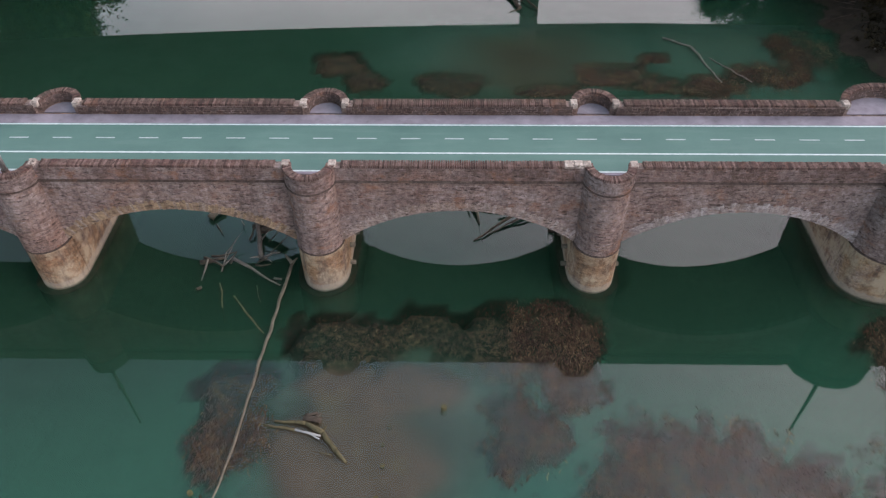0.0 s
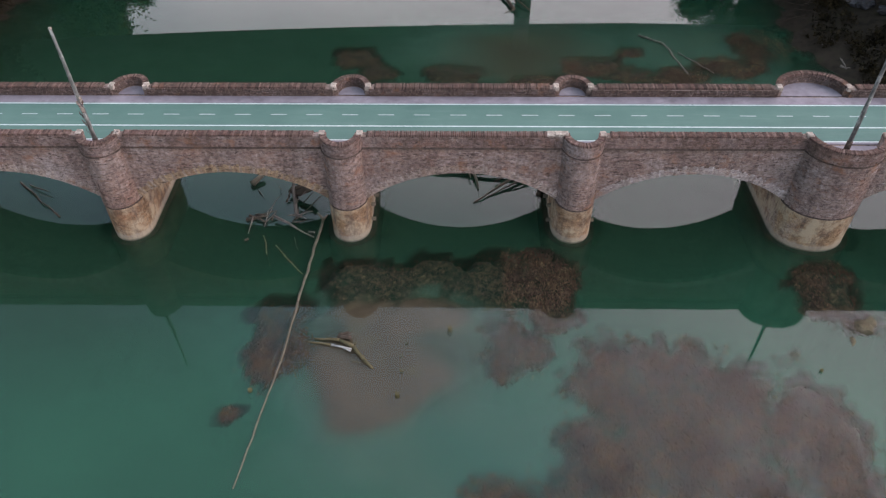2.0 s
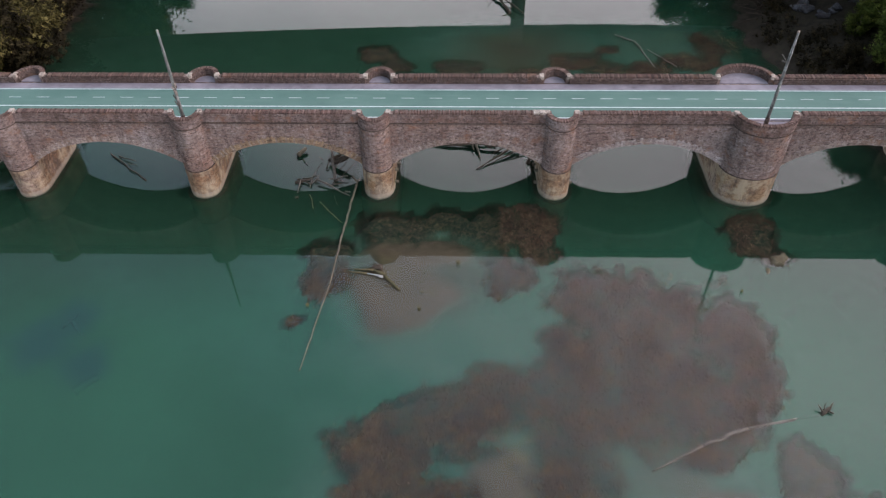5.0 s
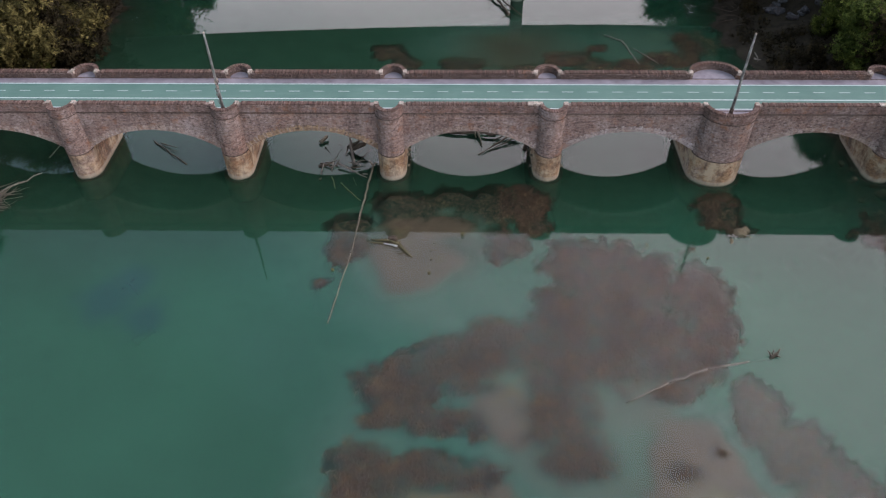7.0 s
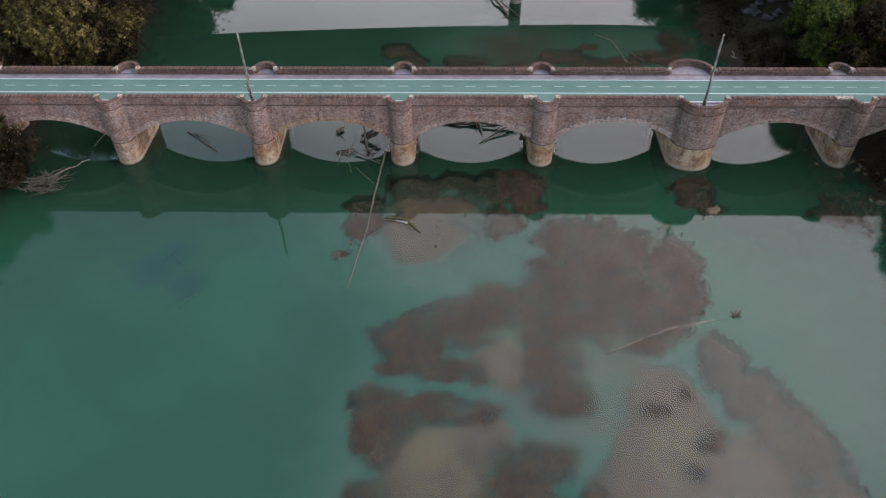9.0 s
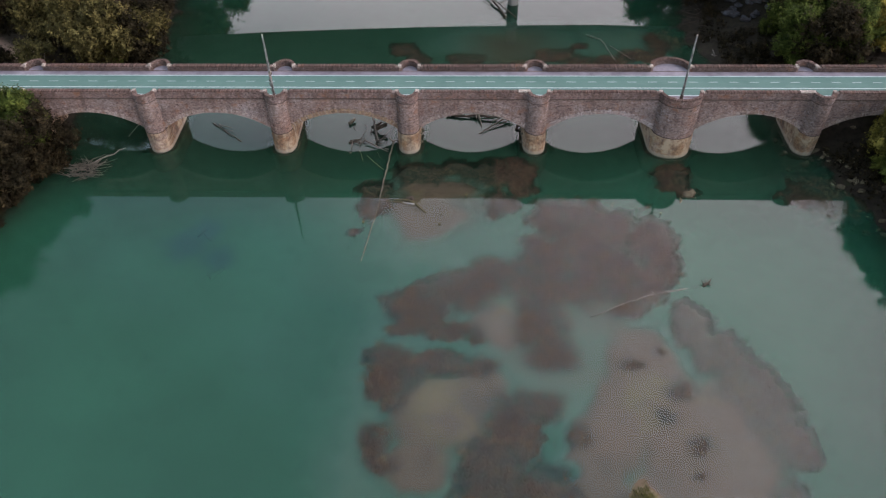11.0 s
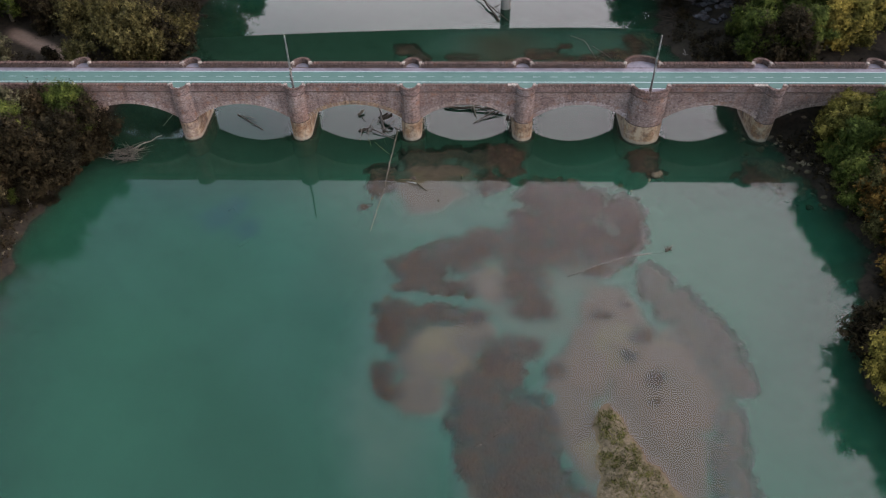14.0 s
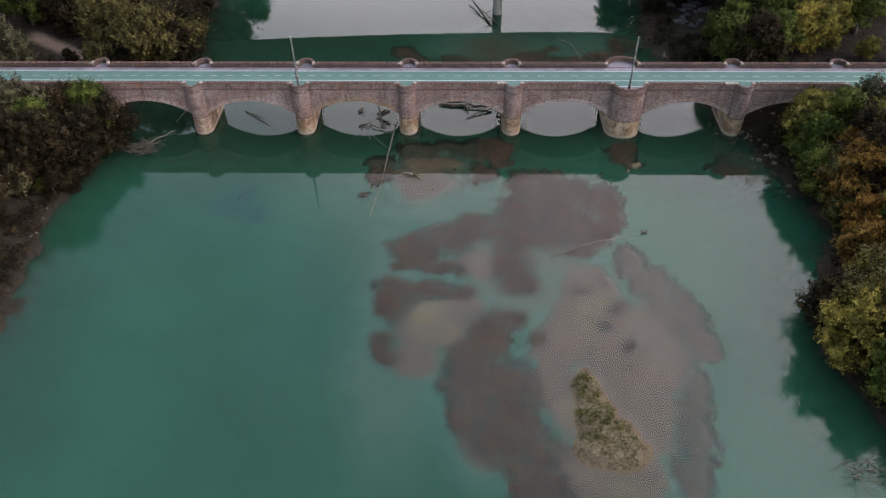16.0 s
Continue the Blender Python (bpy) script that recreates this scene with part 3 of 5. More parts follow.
def silt_field(x, y):
    z, weed, bank, _, bare = terrain(x, y)
    shoal = 0.32 + 0.63 * (1 - np.exp(-1.05 * np.maximum(bare - 0.25, 0)))
    cloud = 0.32 + 0.63 * (1 - np.exp(-1.05 * np.maximum(-z - 0.25, 0)))
    over = step(0.40, 1.0, weed)
    cloud = np.where(weed > 0, shoal * (1 - over) + 0.12 * over, cloud)
    # the current keeps the water clear close round the piers
    near = np.full(x.shape, 99.0)
    for cx, hw, out in PIERS:
        dy = np.maximum(np.maximum(FRONT - y, y - BACK), 0)
        near = np.minimum(near, np.hypot(np.maximum(np.abs(x - cx) - hw * np.sqrt(np.clip(1 - (dy / (out + 0.1)) ** 2, 0, 1)), 0), np.maximum(dy - out, 0)))
    pool = step(-0.6, 0.6, ellipses(x + (fbm(x * 0.5, y * 0.5, 41) - 0.5) * 3, y + (fbm(x * 0.5, y * 0.5, 43) - 0.5) * 3, POOLS))
    plume = step(-0.1, 0.9, ellipses(x + (fbm(x * 0.3, y * 0.3, 45) - 0.5) * 5, y + (fbm(x * 0.3, y * 0.3, 47) - 0.5) * 5, PLUME))
    return {"shoal": shoal, "weed": over, "pool": pool, "plume": plume, "cloud": np.minimum(cloud, 0.36) + np.maximum(cloud - 0.36, 0) * step(0.1, 1.3, near + 0.5 * (fbm(x * 0.8, y * 0.8, 91) - 0.5))}


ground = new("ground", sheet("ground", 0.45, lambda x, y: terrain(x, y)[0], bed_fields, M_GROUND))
tagged(ground, "sandy river bed with brown weed between earth banks", "ground", kind="structure")
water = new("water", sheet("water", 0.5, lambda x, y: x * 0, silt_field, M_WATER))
tagged(water, "still green silty river water mirroring the sky", "water", kind="structure")

# ---------------------------------------------------------------- the stone bridge
ENDS = (-80.0, 95.0)
MID_Y = 0.5 * (FRONT + BACK)

bridge = thing("stone_bridge", "old brown rubble-stone arch bridge with round-nosed piers standing in the river", "bridge")


def arch_of(i):
    """Centre, half span and radius of the arch between pier i and i+1."""
    x0, x1 = PIERS[i][0] + PIERS[i][1], PIERS[i + 1][0] - PIERS[i + 1][1]
    s, h = (x1 - x0) / 2, CROWN - SPRING
    return (x0 + x1) / 2, s, (s * s + h * h) / (2 * h)


def soffit(i, x):
    c, s, r = arch_of(i)
    return CROWN - r + math.sqrt(max(r * r - (x - c) ** 2, 0))


def span_mesh(i):
    """Side walls, vault and spandrel fill between two pier centres."""
    xa, xb = PIERS[i][0], PIERS[i + 1][0]
    c, s, r = arch_of(i)
    n = 40
    xs = [xa] + [c - s + 2 * s * k / n for k in range(n + 1)] + [xb]
    zs = [SPRING - 0.05] + [soffit(i, x) for x in xs[1:-1]] + [SPRING - 0.05]
    bm = bmesh.new()
    rows = []
    for x, z in zip(xs, zs):
        rows.append([bm.verts.new(p) for p in ((x, FRONT, z), (x, FRONT, DECK - 0.05), (x, BACK, DECK - 0.05), (x, BACK, z))])
    for a, b in zip(rows, rows[1:]):
        for k in range(4):
            bm.faces.new((a[k], b[k], b[(k + 1) % 4], a[(k + 1) % 4]))
    bm.faces.new(rows[0])
    bm.faces.new(rows[-1][::-1])
    bmesh.ops.recalc_face_normals(bm, faces=bm.faces)
    return bm


def nose_ring(bm, cx, cy, a, b, z0, z1, side, a2=None, b2=None, n=20, thick=None, cap=True):
    """A half-round band (side -1: towards the near bank side) from z0 to z1, solid or, with thick, a curved wall."""
    a2, b2 = a2 or a, b2 or b
    cols = []
    for k in range(n + 1):
        t = math.pi * k / n
        ca, sa = math.cos(t), side * math.sin(t)
        p = [(cx + a * ca, cy + b * sa, z0), (cx + a2 * ca, cy + b2 * sa, z1)]
        if thick:
            p += [(cx + (a2 - thick) * ca, cy + (b2 - thick) * sa, z1), (cx + (a - thick) * ca, cy + (b - thick) * sa, z0)]
        else:
            p += [(cx + a2 * ca, cy, z1), (cx + a * ca, cy, z0)]
        cols.append([bm.verts.new(q) for q in p])
    m = 4
    for u, v in zip(cols, cols[1:]):
        for k in range(m):
            try:
                bm.faces.new((u[k], v[k], v[(k + 1) % m], u[(k + 1) % m]))
            except ValueError:
                pass
    bm.faces.new(cols[0])
    bm.faces.new(cols[-1][::-1])
    bmesh.ops.recalc_face_normals(bm, faces=bm.faces)


spans, pier_parts = [], []
for i in range(len(PIERS) - 1):
    spans.append(part("arch_span", span_mesh(i), M_MORTAR, bridge))
for x0, x1 in ((ENDS[0], PIERS[0][0]), (PIERS[-1][0], ENDS[1])):
    bm = bmesh.new()
    box(bm, x0, x1, FRONT, BACK, -3, DECK - 0.05)
    part("abutment_wall", bm, M_MORTAR, bridge)

for cx, hw, out in PIERS:
    bm = bmesh.new()
    box(bm, cx - hw, cx + hw, FRONT + 0.25, BACK + 0.05, -4.5, SPRING)
    pier = part("pier", bm, M_SHAFT, bridge, "tan water-stained stone pier")
    bm = bmesh.new()
    box(bm, cx - hw - 0.32, cx + hw + 0.32, FRONT + 0.25, BACK + 0.05, -4.5, -0.12)
    part("footing", bm, M_FOOT, pier)
    pier_parts.append(pier)
    for side, y in ((-1, FRONT + 0.25), (1, BACK + 0.05)):
        o = out - 0.05
        for name, z0, z1, a, b, mat in (
                ("footing", -4.5, -0.12, hw + 0.3, o + 0.5, M_FOOT),
                ("cutwater", -4.5, SPRING - 0.2, hw - 0.03, o + 0.15, M_SHAFT),
                # shadow line under the turret's edge, painted as a dark ring
                ("collar", SPRING - 0.2, SPRING - 0.1, hw - 0.01, o + 0.18, M_BELT),
                ("turret", SPRING - 0.1, BELT - 0.06, hw - 0.06, o + 0.17, M_MORTAR),
                ("belt_moulding", BELT - 0.06, BELT + 0.0, hw + 0.03, o + 0.26, M_BELT)):
            bm = bmesh.new()
            nose_ring(bm, cx, y, a, b, z0, z1, side)
            part(name, bm, mat, pier)
        bm = bmesh.new()
        nose_ring(bm, cx, y, hw - 0.02, o + 0.2, BELT, (TOP if side < 0 else TOP_FAR) - 0.1, side, thick=0.36)
        part("refuge_wall", bm, M_MORTAR, pier)
        bm = bmesh.new()
        nose_ring(bm, cx, y, hw - 0.39, o - 0.18, BELT, DECK - 0.01, side)
        part("refuge_floor", bm, M_SLAB, pier)

# parapets between the refuges, with pale dressed end blocks
edges = [ENDS[0]] + [v for cx, hw, _ in PIERS for v in (cx - hw + 0.1, cx + hw - 0.1)] + [ENDS[1]]
for y0, y1 in ((-0.24, 0.20), (4.98, 5.48)):
    for k in range(0, len(edges), 2):
        bm = bmesh.new()
        top = TOP if y0 < 1 else TOP_FAR
        box(bm, edges[k], edges[k + 1], y0, y1, DECK - 0.3, top - 0.1)
        wall = part("parapet", bm, M_MORTAR, bridge)
        for x, d in ((edges[k], -1), (edges[k + 1], 1)):
            bm = bmesh.new()
            # one downstream wall ends in longer pale coping slabs
            tail = {8: 0.85, 12: 1.3}.get(k, 0) if y0 < 1 and d > 0 else 0
            lo, hi = sorted((x + 0.22 * d, x - 0.13 * d))
            box(bm, lo, hi, y0 + 0.02, y1 + 0.02, top - 0.26, top + 0.03, 0.03)
            part("end_block", bm, M_PALE, wall)
            for j in range(int(tail / 0.42)):
                bm = bmesh.new()
                box(bm, x - 0.13 - 0.42 * (j + 1), x - 0.14 - 0.42 * j, y0 - 0.025, y1 + 0.025, top - 0.1, top + 0.026, 0.02)
                part("coping_slab", bm, M_PALE, wall)
        # dark line below the parapet, shadow and moss both in its colour
        bm = bmesh.new()
        yo = y0 - 0.12 if y0 < 1 else y1
        box(bm, edges[k], edges[k + 1], min(yo, yo + 0.14), max(yo, yo + 0.14), BELT - 0.035, BELT + 0.035, 0.015)
        part("string_course", bm, M_BELT, wall)

# ---------------------------------------------------------------- cycle path on the deck
path = thing("cycle_path", "green-coated cycle path with white edge lines and centre dashes", "path", kind="structure")
bm = bmesh.new()
box(bm, ENDS[0], ENDS[1], 0.40, 4.19, DECK - 0.1, DECK)
part("surface", bm, M_PAINT, path)
bm = bmesh.new()
box(bm, ENDS[0], ENDS[1], 4.19, 4.98, DECK - 0.1, DECK + 0.01)
part("verge_strip", bm, M_SLAB, path, "pale lilac-grey concrete verge")
bm = bmesh.new()
box(bm, ENDS[0], ENDS[1], 0.2, 0.40, DECK - 0.1, DECK - 0.004)
part("verge_strip", bm, M_SLAB, path, "pale lilac-grey concrete verge")
for y in (0.42, 1.81, 4.12):
    bm = bmesh.new()
    box(bm, ENDS[0], ENDS[1], y - 0.05, y + 0.05, DECK, DECK + 0.005)
    part("edge_line", bm, M_LINE, path, "white painted line")
bm = bmesh.new()
box(bm, 0, 0.95, -0.038, 0.038, 0, 0.005)
dash = mesh_of("dash", bm, M_DASH)
for k in range(-36, 38):
    part("centre_dash", dash, None, path, m=pose(6.2 + 2.139 * k, 2.97, DECK))


# ---------------------------------------------------------------- lamp poles
def lamp_pole(x, y, peeling):
    ob = thing("lamp_pole", "tall weathered grey pole standing in a bridge refuge", "pole", pose(x, y, DECK), "poles on the bridge")
    bm = bmesh.new()
    tube(bm, [(0, 0, 0), (0, 0, 2.4), (0, 0, 4.8), (0, 0, 7.25)], [0.13, 0.115, 0.095, 0.075], 12)
    part("shaft", bm, M_POLE, ob)
    bm = bmesh.new()
    tube(bm, [(0, 0, 0), (0, 0, 0.7)], [0.17, 0.15], 12)
    part("base_sleeve", bm, M_BELT, ob, "dark base sleeve")
    for z in (2.5, 4.6, 5.6):
        bm = bmesh.new()
        tube(bm, [(0, 0, z), (0, 0, z + 0.12)], [0.15 - 0.008 * z] * 2, 12)
        part("clamp_ring", bm, M_POLE, ob)
    bm = bmesh.new()
    tube(bm, [(0, 0, 7.25), (0, 0, 7.33)], [0.10, 0.05], 12)
    part("end_cap", bm, M_PALE, ob)
    if peeling:
        rng = random.Random(2)
        for k in range(7):
            z, a = rng.uniform(0.9, 3.0), rng.uniform(-2.6, -0.4)
            bm = bmesh.new()
            h, w = rng.uniform(0.25, 0.6), rng.uniform(0.10, 0.17)
            for t0, t1, o in ((0, h * 0.5, 0.02), (h * 0.5, h, 0.09)):
                box(bm, -w / 2, w / 2, -0.008 - o, 0.008 - o, t0, t1)
            part("peeling_sheet", bm, M_PALE if k % 2 else M_BELT, ob, "torn flapping sheet", pose(0.14 * math.cos(a), 0.14 * math.sin(a), z, 0, rng.uniform(-8, 8), math.degrees(a) + 90))
    return ob


lamp_pole(-13.6, -0.45, True)
lamp_pole(28.2, -0.45, False)

# ---------------------------------------------------------------- viaduct behind
viaduct = thing("viaduct", "plain grey concrete road viaduct crossing behind the old bridge", "bridge")
bm = bmesh.new()
rows = []
for k in range(61):
    x = -150 + 5 * k
    c = 34 - 1.6 * ((x - 12) / 45) ** 2 if abs(x - 12) < 60 else 34 - 1.6 * (2 * abs(x - 12) / 60 * (60 / 45) ** 2 - (60 / 45) ** 2)
    up = min(max(0.0155 * (25 - x), 0), 1.4)      # the deck climbs towards the west bank
    rows.append([bm.verts.new((x, c + dy, z + up)) for dy, z in ((-6, 7.0), (-6, 8.3), (6, 8.3), (6, 6.4), (3, 6.0), (-3, 6.0))])
for a, b in zip(rows, rows[1:]):
    for k in range(6):
        bm.faces.new((a[k], a[(k + 1) % 6], b[(k + 1) % 6], b[k]))
bmesh.ops.recalc_face_normals(bm, faces=bm.faces)
part("deck", bm, M_CONC, viaduct)
for x in (-62.0, 13.0, 88.0):
    bm = bmesh.new()
    tube(bm, [(x, 34, -3), (x, 34, 6.1)], [0.78, 0.78], 20)
    part("column", bm, M_CONC, viaduct)


# ---------------------------------------------------------------- trees on the banks
def leaf_cloud(rng, centres, radii, n, size, squash=0.8, hollow=0.55):
    """Loose slender leaves, bunched on twigs, in the outer shells of some lobes."""
    k = len(centres)
    per = 9
    pick = rng.choice(k, n // per, p=radii ** 2 / (radii ** 2).sum())
    d = rng.normal(size=(len(pick), 3))
    d[:, 2] += 0.35
    d /= np.linalg.norm(d, axis=1)[:, None]
    rad = radii[pick] * rng.uniform(hollow, 1.0, len(pick)) ** 0.5 * (1 + 0.28 * rng.normal(size=len(pick)) ** 2 * 0.6)
    twig = centres[pick] + d * rad[:, None] * np.array([1, 1, squash])
    along = rng.uniform(-0.5, 0.5, (len(pick), per, 1)) * 0.55
    grow = d * 0.8 + np.array([0, 0, 0.55])
    tip = (twig[:, None] + along * grow[:, None] * radii[pick][:, None, None] ** 0.5 + rng.normal(scale=0.07, size=(len(pick), per, 3))).reshape(-1, 3)
    out = np.repeat(d, per, 0) + np.array([0, 0, 0.35]) + rng.normal(scale=0.45, size=tip.shape)
    out /= np.linalg.norm(out, axis=1)[:, None]
    a = np.cross(out, rng.normal(size=out.shape))
    a /= np.linalg.norm(a, axis=1)[:, None]
    b = np.cross(out, a)
    s = size * rng.uniform(0.55, 1.45, (len(tip), 1))
    a, b = a * s, b * s * 0.42
    outer = np.stack([tip - a - b, tip - a + b, tip + a], 1)
    # the dense shaded heart of each lobe
    m = n // 9
    pick = rng.integers(0, k, m)
    mid = centres[pick] + rng.normal(size=(m, 3)) * radii[pick][:, None] * 0.30
    a, b = rng.normal(size=(2, m, 3))
    a *= size * 1.5 / np.linalg.norm(a, axis=1)[:, None]
    b *= size * 1.1 / np.linalg.norm(b, axis=1)[:, None]
    return np.concatenate([outer, np.stack([mid - a - b, mid - a + b, mid + a], 1)])


def tree(name, label, leaf, seed, h, r, n=18000, size=0.13, low=0.3):
    """A broadleaf tree: leaning trunk, limbs, and a crown of leaf bunches in many uneven lobes."""
    rng = np.random.default_rng(seed)
    pr = random.Random(seed)
    ob = thing(name, label, "tree" if h > 6 else "bush")
    lobes = 38
    ang = rng.uniform(0, math.tau, lobes)
    lvl = np.sort(rng.uniform(0, 1, lobes))
    hz = (low + (0.93 - low) * lvl) * h
    spread = np.sqrt(np.clip(1 - (1.25 * lvl - 0.35) ** 2, 0.05, 1))
    reach = r * 0.86 * spread * rng.uniform(0.25, 1.08, lobes)
    centres = np.stack([np.cos(ang) * reach, np.sin(ang) * reach, hz], -1)
    radii = r * rng.uniform(0.17, 0.36, lobes)
    bm = bmesh.new()
    tube(bm, bent((0, 0, -0.8), (pr.uniform(-.3, .3), pr.uniform(-.3, .3), h * 0.75), 6, 0.12 * r, pr),
         [0.05 * h * (1 - 0.13 * k) * 0.6 for k in range(7)], 9)
    part("trunk", bm, M_BARK, ob)
    for c in centres[::5]:
        bm = bmesh.new()
        tube(bm, bent((0, 0, c[2] * 0.45), tuple(c), 4, 0.15, pr), [0.016 * h, 0.013 * h, 0.010 * h, 0.007 * h, 0.003 * h], 6)
        part("limb", bm, M_BARK, ob)
    part("crown", tris("crown", leaf_cloud(rng, centres, radii, n, size, 0.95), LEAVES[leaf]), None, ob)
    return ob


def ground_z(x, y):
    return float(terrain(np.array([[x]], float), np.array([[y]], float))[0][0, 0])


KINDS = {
    "willow": ("willow_tree", "olive-green willow with a dense rounded crown on the bank", "olive", 8.0, 3.6),
    "green": ("alder_tree", "dark green broadleaf tree overhanging the river", "green", 8.0, 3.0),
    "brown": ("bank_bush", "brownish-green overgrown bush on the river bank", "brown", 6.0, 3.0),
    "yellow": ("poplar_tree", "yellowing autumn tree beside the bridge", "yellow", 7.0, 2.7),
    "orange": ("autumn_tree", "orange-leaved autumn tree on the bank", "orange", 6.5, 2.4),
    "silver": ("silver_willow", "grey-green silvery willow bush on the bank", "silver", 6.0, 3.0),
}
# kind, x, y, size factor
PLANTED = [
    ("brown", -43.5, -3.5, 1.15), ("green", -41.2, -2.2, 0.80), ("silver", -46.5, -6.0, 1.05), ("brown", -40.4, -6.6, 0.85),
    ("brown", -43.0, -11.0, 1.0), ("green", -47.5, -12.0, 0.75), ("brown", -48.5, -17.5, 0.9), ("silver", -51.0, -8.5, 1.1),
    ("brown", -52.0, -1.5, 1.2), ("green", -52.0, -20.0, 0.8), ("green", -47.0, -21.5, 0.42), ("brown", -55.0, -13.0, 1.2),
    ("brown", -54.0, -28.0, 0.9), ("green", -57.0, -5.0, 1.1), ("brown", -40.0, -10.0, 0.55), ("silver", -45.5, -15.5, 0.55),
    ("willow", -44.2, 17.6, 1.0), ("willow", -38.6, 15.8, 0.98), ("brown", -36.0, 18.0, 1.0),
    ("willow", -35.6, 19.0, 0.8), ("brown", -37.5, 26.0, 1.0), ("brown", -52.5, 24.5, 1.1), ("green", -59.0, 23.0, 1.1),
    ("silver", -56.5, 10.0, 0.75), ("silver", -62.0, 13.0, 0.9), ("green", -66.0, 20.0, 1.3), ("brown", -45.0, 28.0, 1.2),
    ("brown", -39.6, -7.8, 0.6), ("brown", -40.2, -12.8, 0.5), ("brown", -38.9, -5.2, 0.55), ("green", -43.0, -14.0, 0.45), ("brown", -46.5, -13.5, 0.8),
    ("green", -62.0, 26.0, 1.2), ("brown", -57.0, 29.0, 1.1), ("brown", -49.0, 25.5, 0.8), ("brown", -68.0, 10.5, 1.0),
    ("brown", -41.5, 24.5, 0.8), ("silver", -55.5, 13.0, 0.35), ("brown", -64.0, 17.0, 0.8), ("brown", -60.0, -14.0, 1.1), ("brown", -58.0, -22.0, 1.1),
    ("brown", 42.0, 16.0, 0.45), ("green", 44.5, 21.0, 0.7), ("brown", 48.5, 22.5, 0.9), ("green", 53.0, 21.5, 1.0), ("brown", 60.0, 22.5, 1.0), ("brown", 43.0, 36.0, 0.9), ("brown", 49.5, 32.0, 0.9),
    ("green", 49.4, -9.2, 0.75), ("willow", 49.6, -15.5, 0.7), ("green", 48.6, -5.4, 0.6), ("green", 49.8, -18.8, 0.7), ("yellow", 54.5, -9.0, 0.9), ("orange", 53.0, -14.5, 0.9),
    ("brown", -40.2, -3.6, 0.7), ("brown", -38.9, -2.7, 0.75), ("green", -39.8, -2.2, 0.8), ("brown", -41.5, -14.5, 0.5), ("green", -44.5, -8.0, 0.8), ("brown", -49.5, -12.5, 1.0), ("brown", -49.0, -24.5, 0.6),
    ("brown", -36.2, 21.5, 0.75), ("willow", -43.5, 9.5, 0.7), ("brown", -37.8, 9.0, 0.55), ("brown", -49.0, 12.0, 0.45), ("green", -36.6, 14.0, 0.6),
    ("green", 45.5, 14.5, 0.8), ("brown", 48.0, 13.0, 0.85), ("green", 51.5, 13.5, 0.8), ("green", 45.0, 10.0, 0.45), ("yellow", 58.2, 16.0, 0.85),
    ("yellow", 50.0, -3.4, 0.7), ("willow", 49.0, -11.2, 0.6), ("green", 50.2, -20.0, 0.6), ("brown", 52.5, -16.5, 0.8), ("brown", 48.6, -24.0, 0.5), ("yellow", 48.0, -29.5, 0.7),
    ("green", 46.4, -38.8, 0.7), ("brown", 45.8, -33.0, 0.6), ("brown", 48.5, -46.0, 0.6),
    ("green", 46.0, 18.5, 0.75), ("green", 51.0, 18.0, 1.05), ("yellow", 55.2, 15.6, 0.85), ("yellow", 58.5, 19.5, 1.0),
    ("yellow", 63.8, 12.6, 0.55), ("green", 65.0, 20.0, 1.2), ("silver", 64.0, 26.0, 1.1), ("brown", 55.0, 26.0, 1.0),
    ("green", 49.5, 27.5, 0.9), ("brown", 48.5, 25.0, 0.6), ("yellow", 67.5, 12.0, 0.6), ("green", 71.0, 26.0, 1.3),
    ("yellow", 50.6, -6.4, 0.9), ("yellow", 51.5, -2.8, 1.10), ("green", 52.0, -7.5, 0.95), ("silver", 57.0, -5.0, 1.15),
    ("yellow", 61.0, -3.5, 1.1), ("orange", 50.8, -16.0, 1.05), ("green", 48.6, -13.5, 0.75), ("brown", 55.0, -13.0, 1.1),
    ("orange", 55.5, -19.5, 1.0), ("orange", 52.0, -11.5, 0.8), ("willow", 49.8, -19.2, 0.6), ("orange", 50.4, -22.0, 0.75), ("yellow", 48.9, -24.6, 0.55), ("green", 53.5, -24.0, 0.9), ("orange", 48.6, -26.5, 0.85), ("yellow", 54.0, -29.5, 0.9),
    ("yellow", 43.6, -37.6, 0.98), ("brown", 43.8, -33.6, 0.75), ("green", 45.2, -42.5, 0.8), ("willow", 46.2, -35.0, 0.9), ("yellow", 47.0, -32.0, 0.75), ("green", 48.5, -38.0, 0.9), ("green", 46.0, -40.5, 0.7),
    ("brown", 53.0, -44.0, 1.0), ("brown", 57.0, -36.0, 1.2), ("green", 60.0, -22.0, 1.3),
    ("green", -37.5, 49.0, 1.25), ("green", -31.5, 51.0, 0.95), ("willow", -45.0, 50.0, 1.4), ("green", 36.0, 50.0, 1.05),
    ("green", 41.0, 48.0, 1.2), ("willow", 47.0, 50.0, 1.3),
]
grown = {}
turn = random.Random(5)
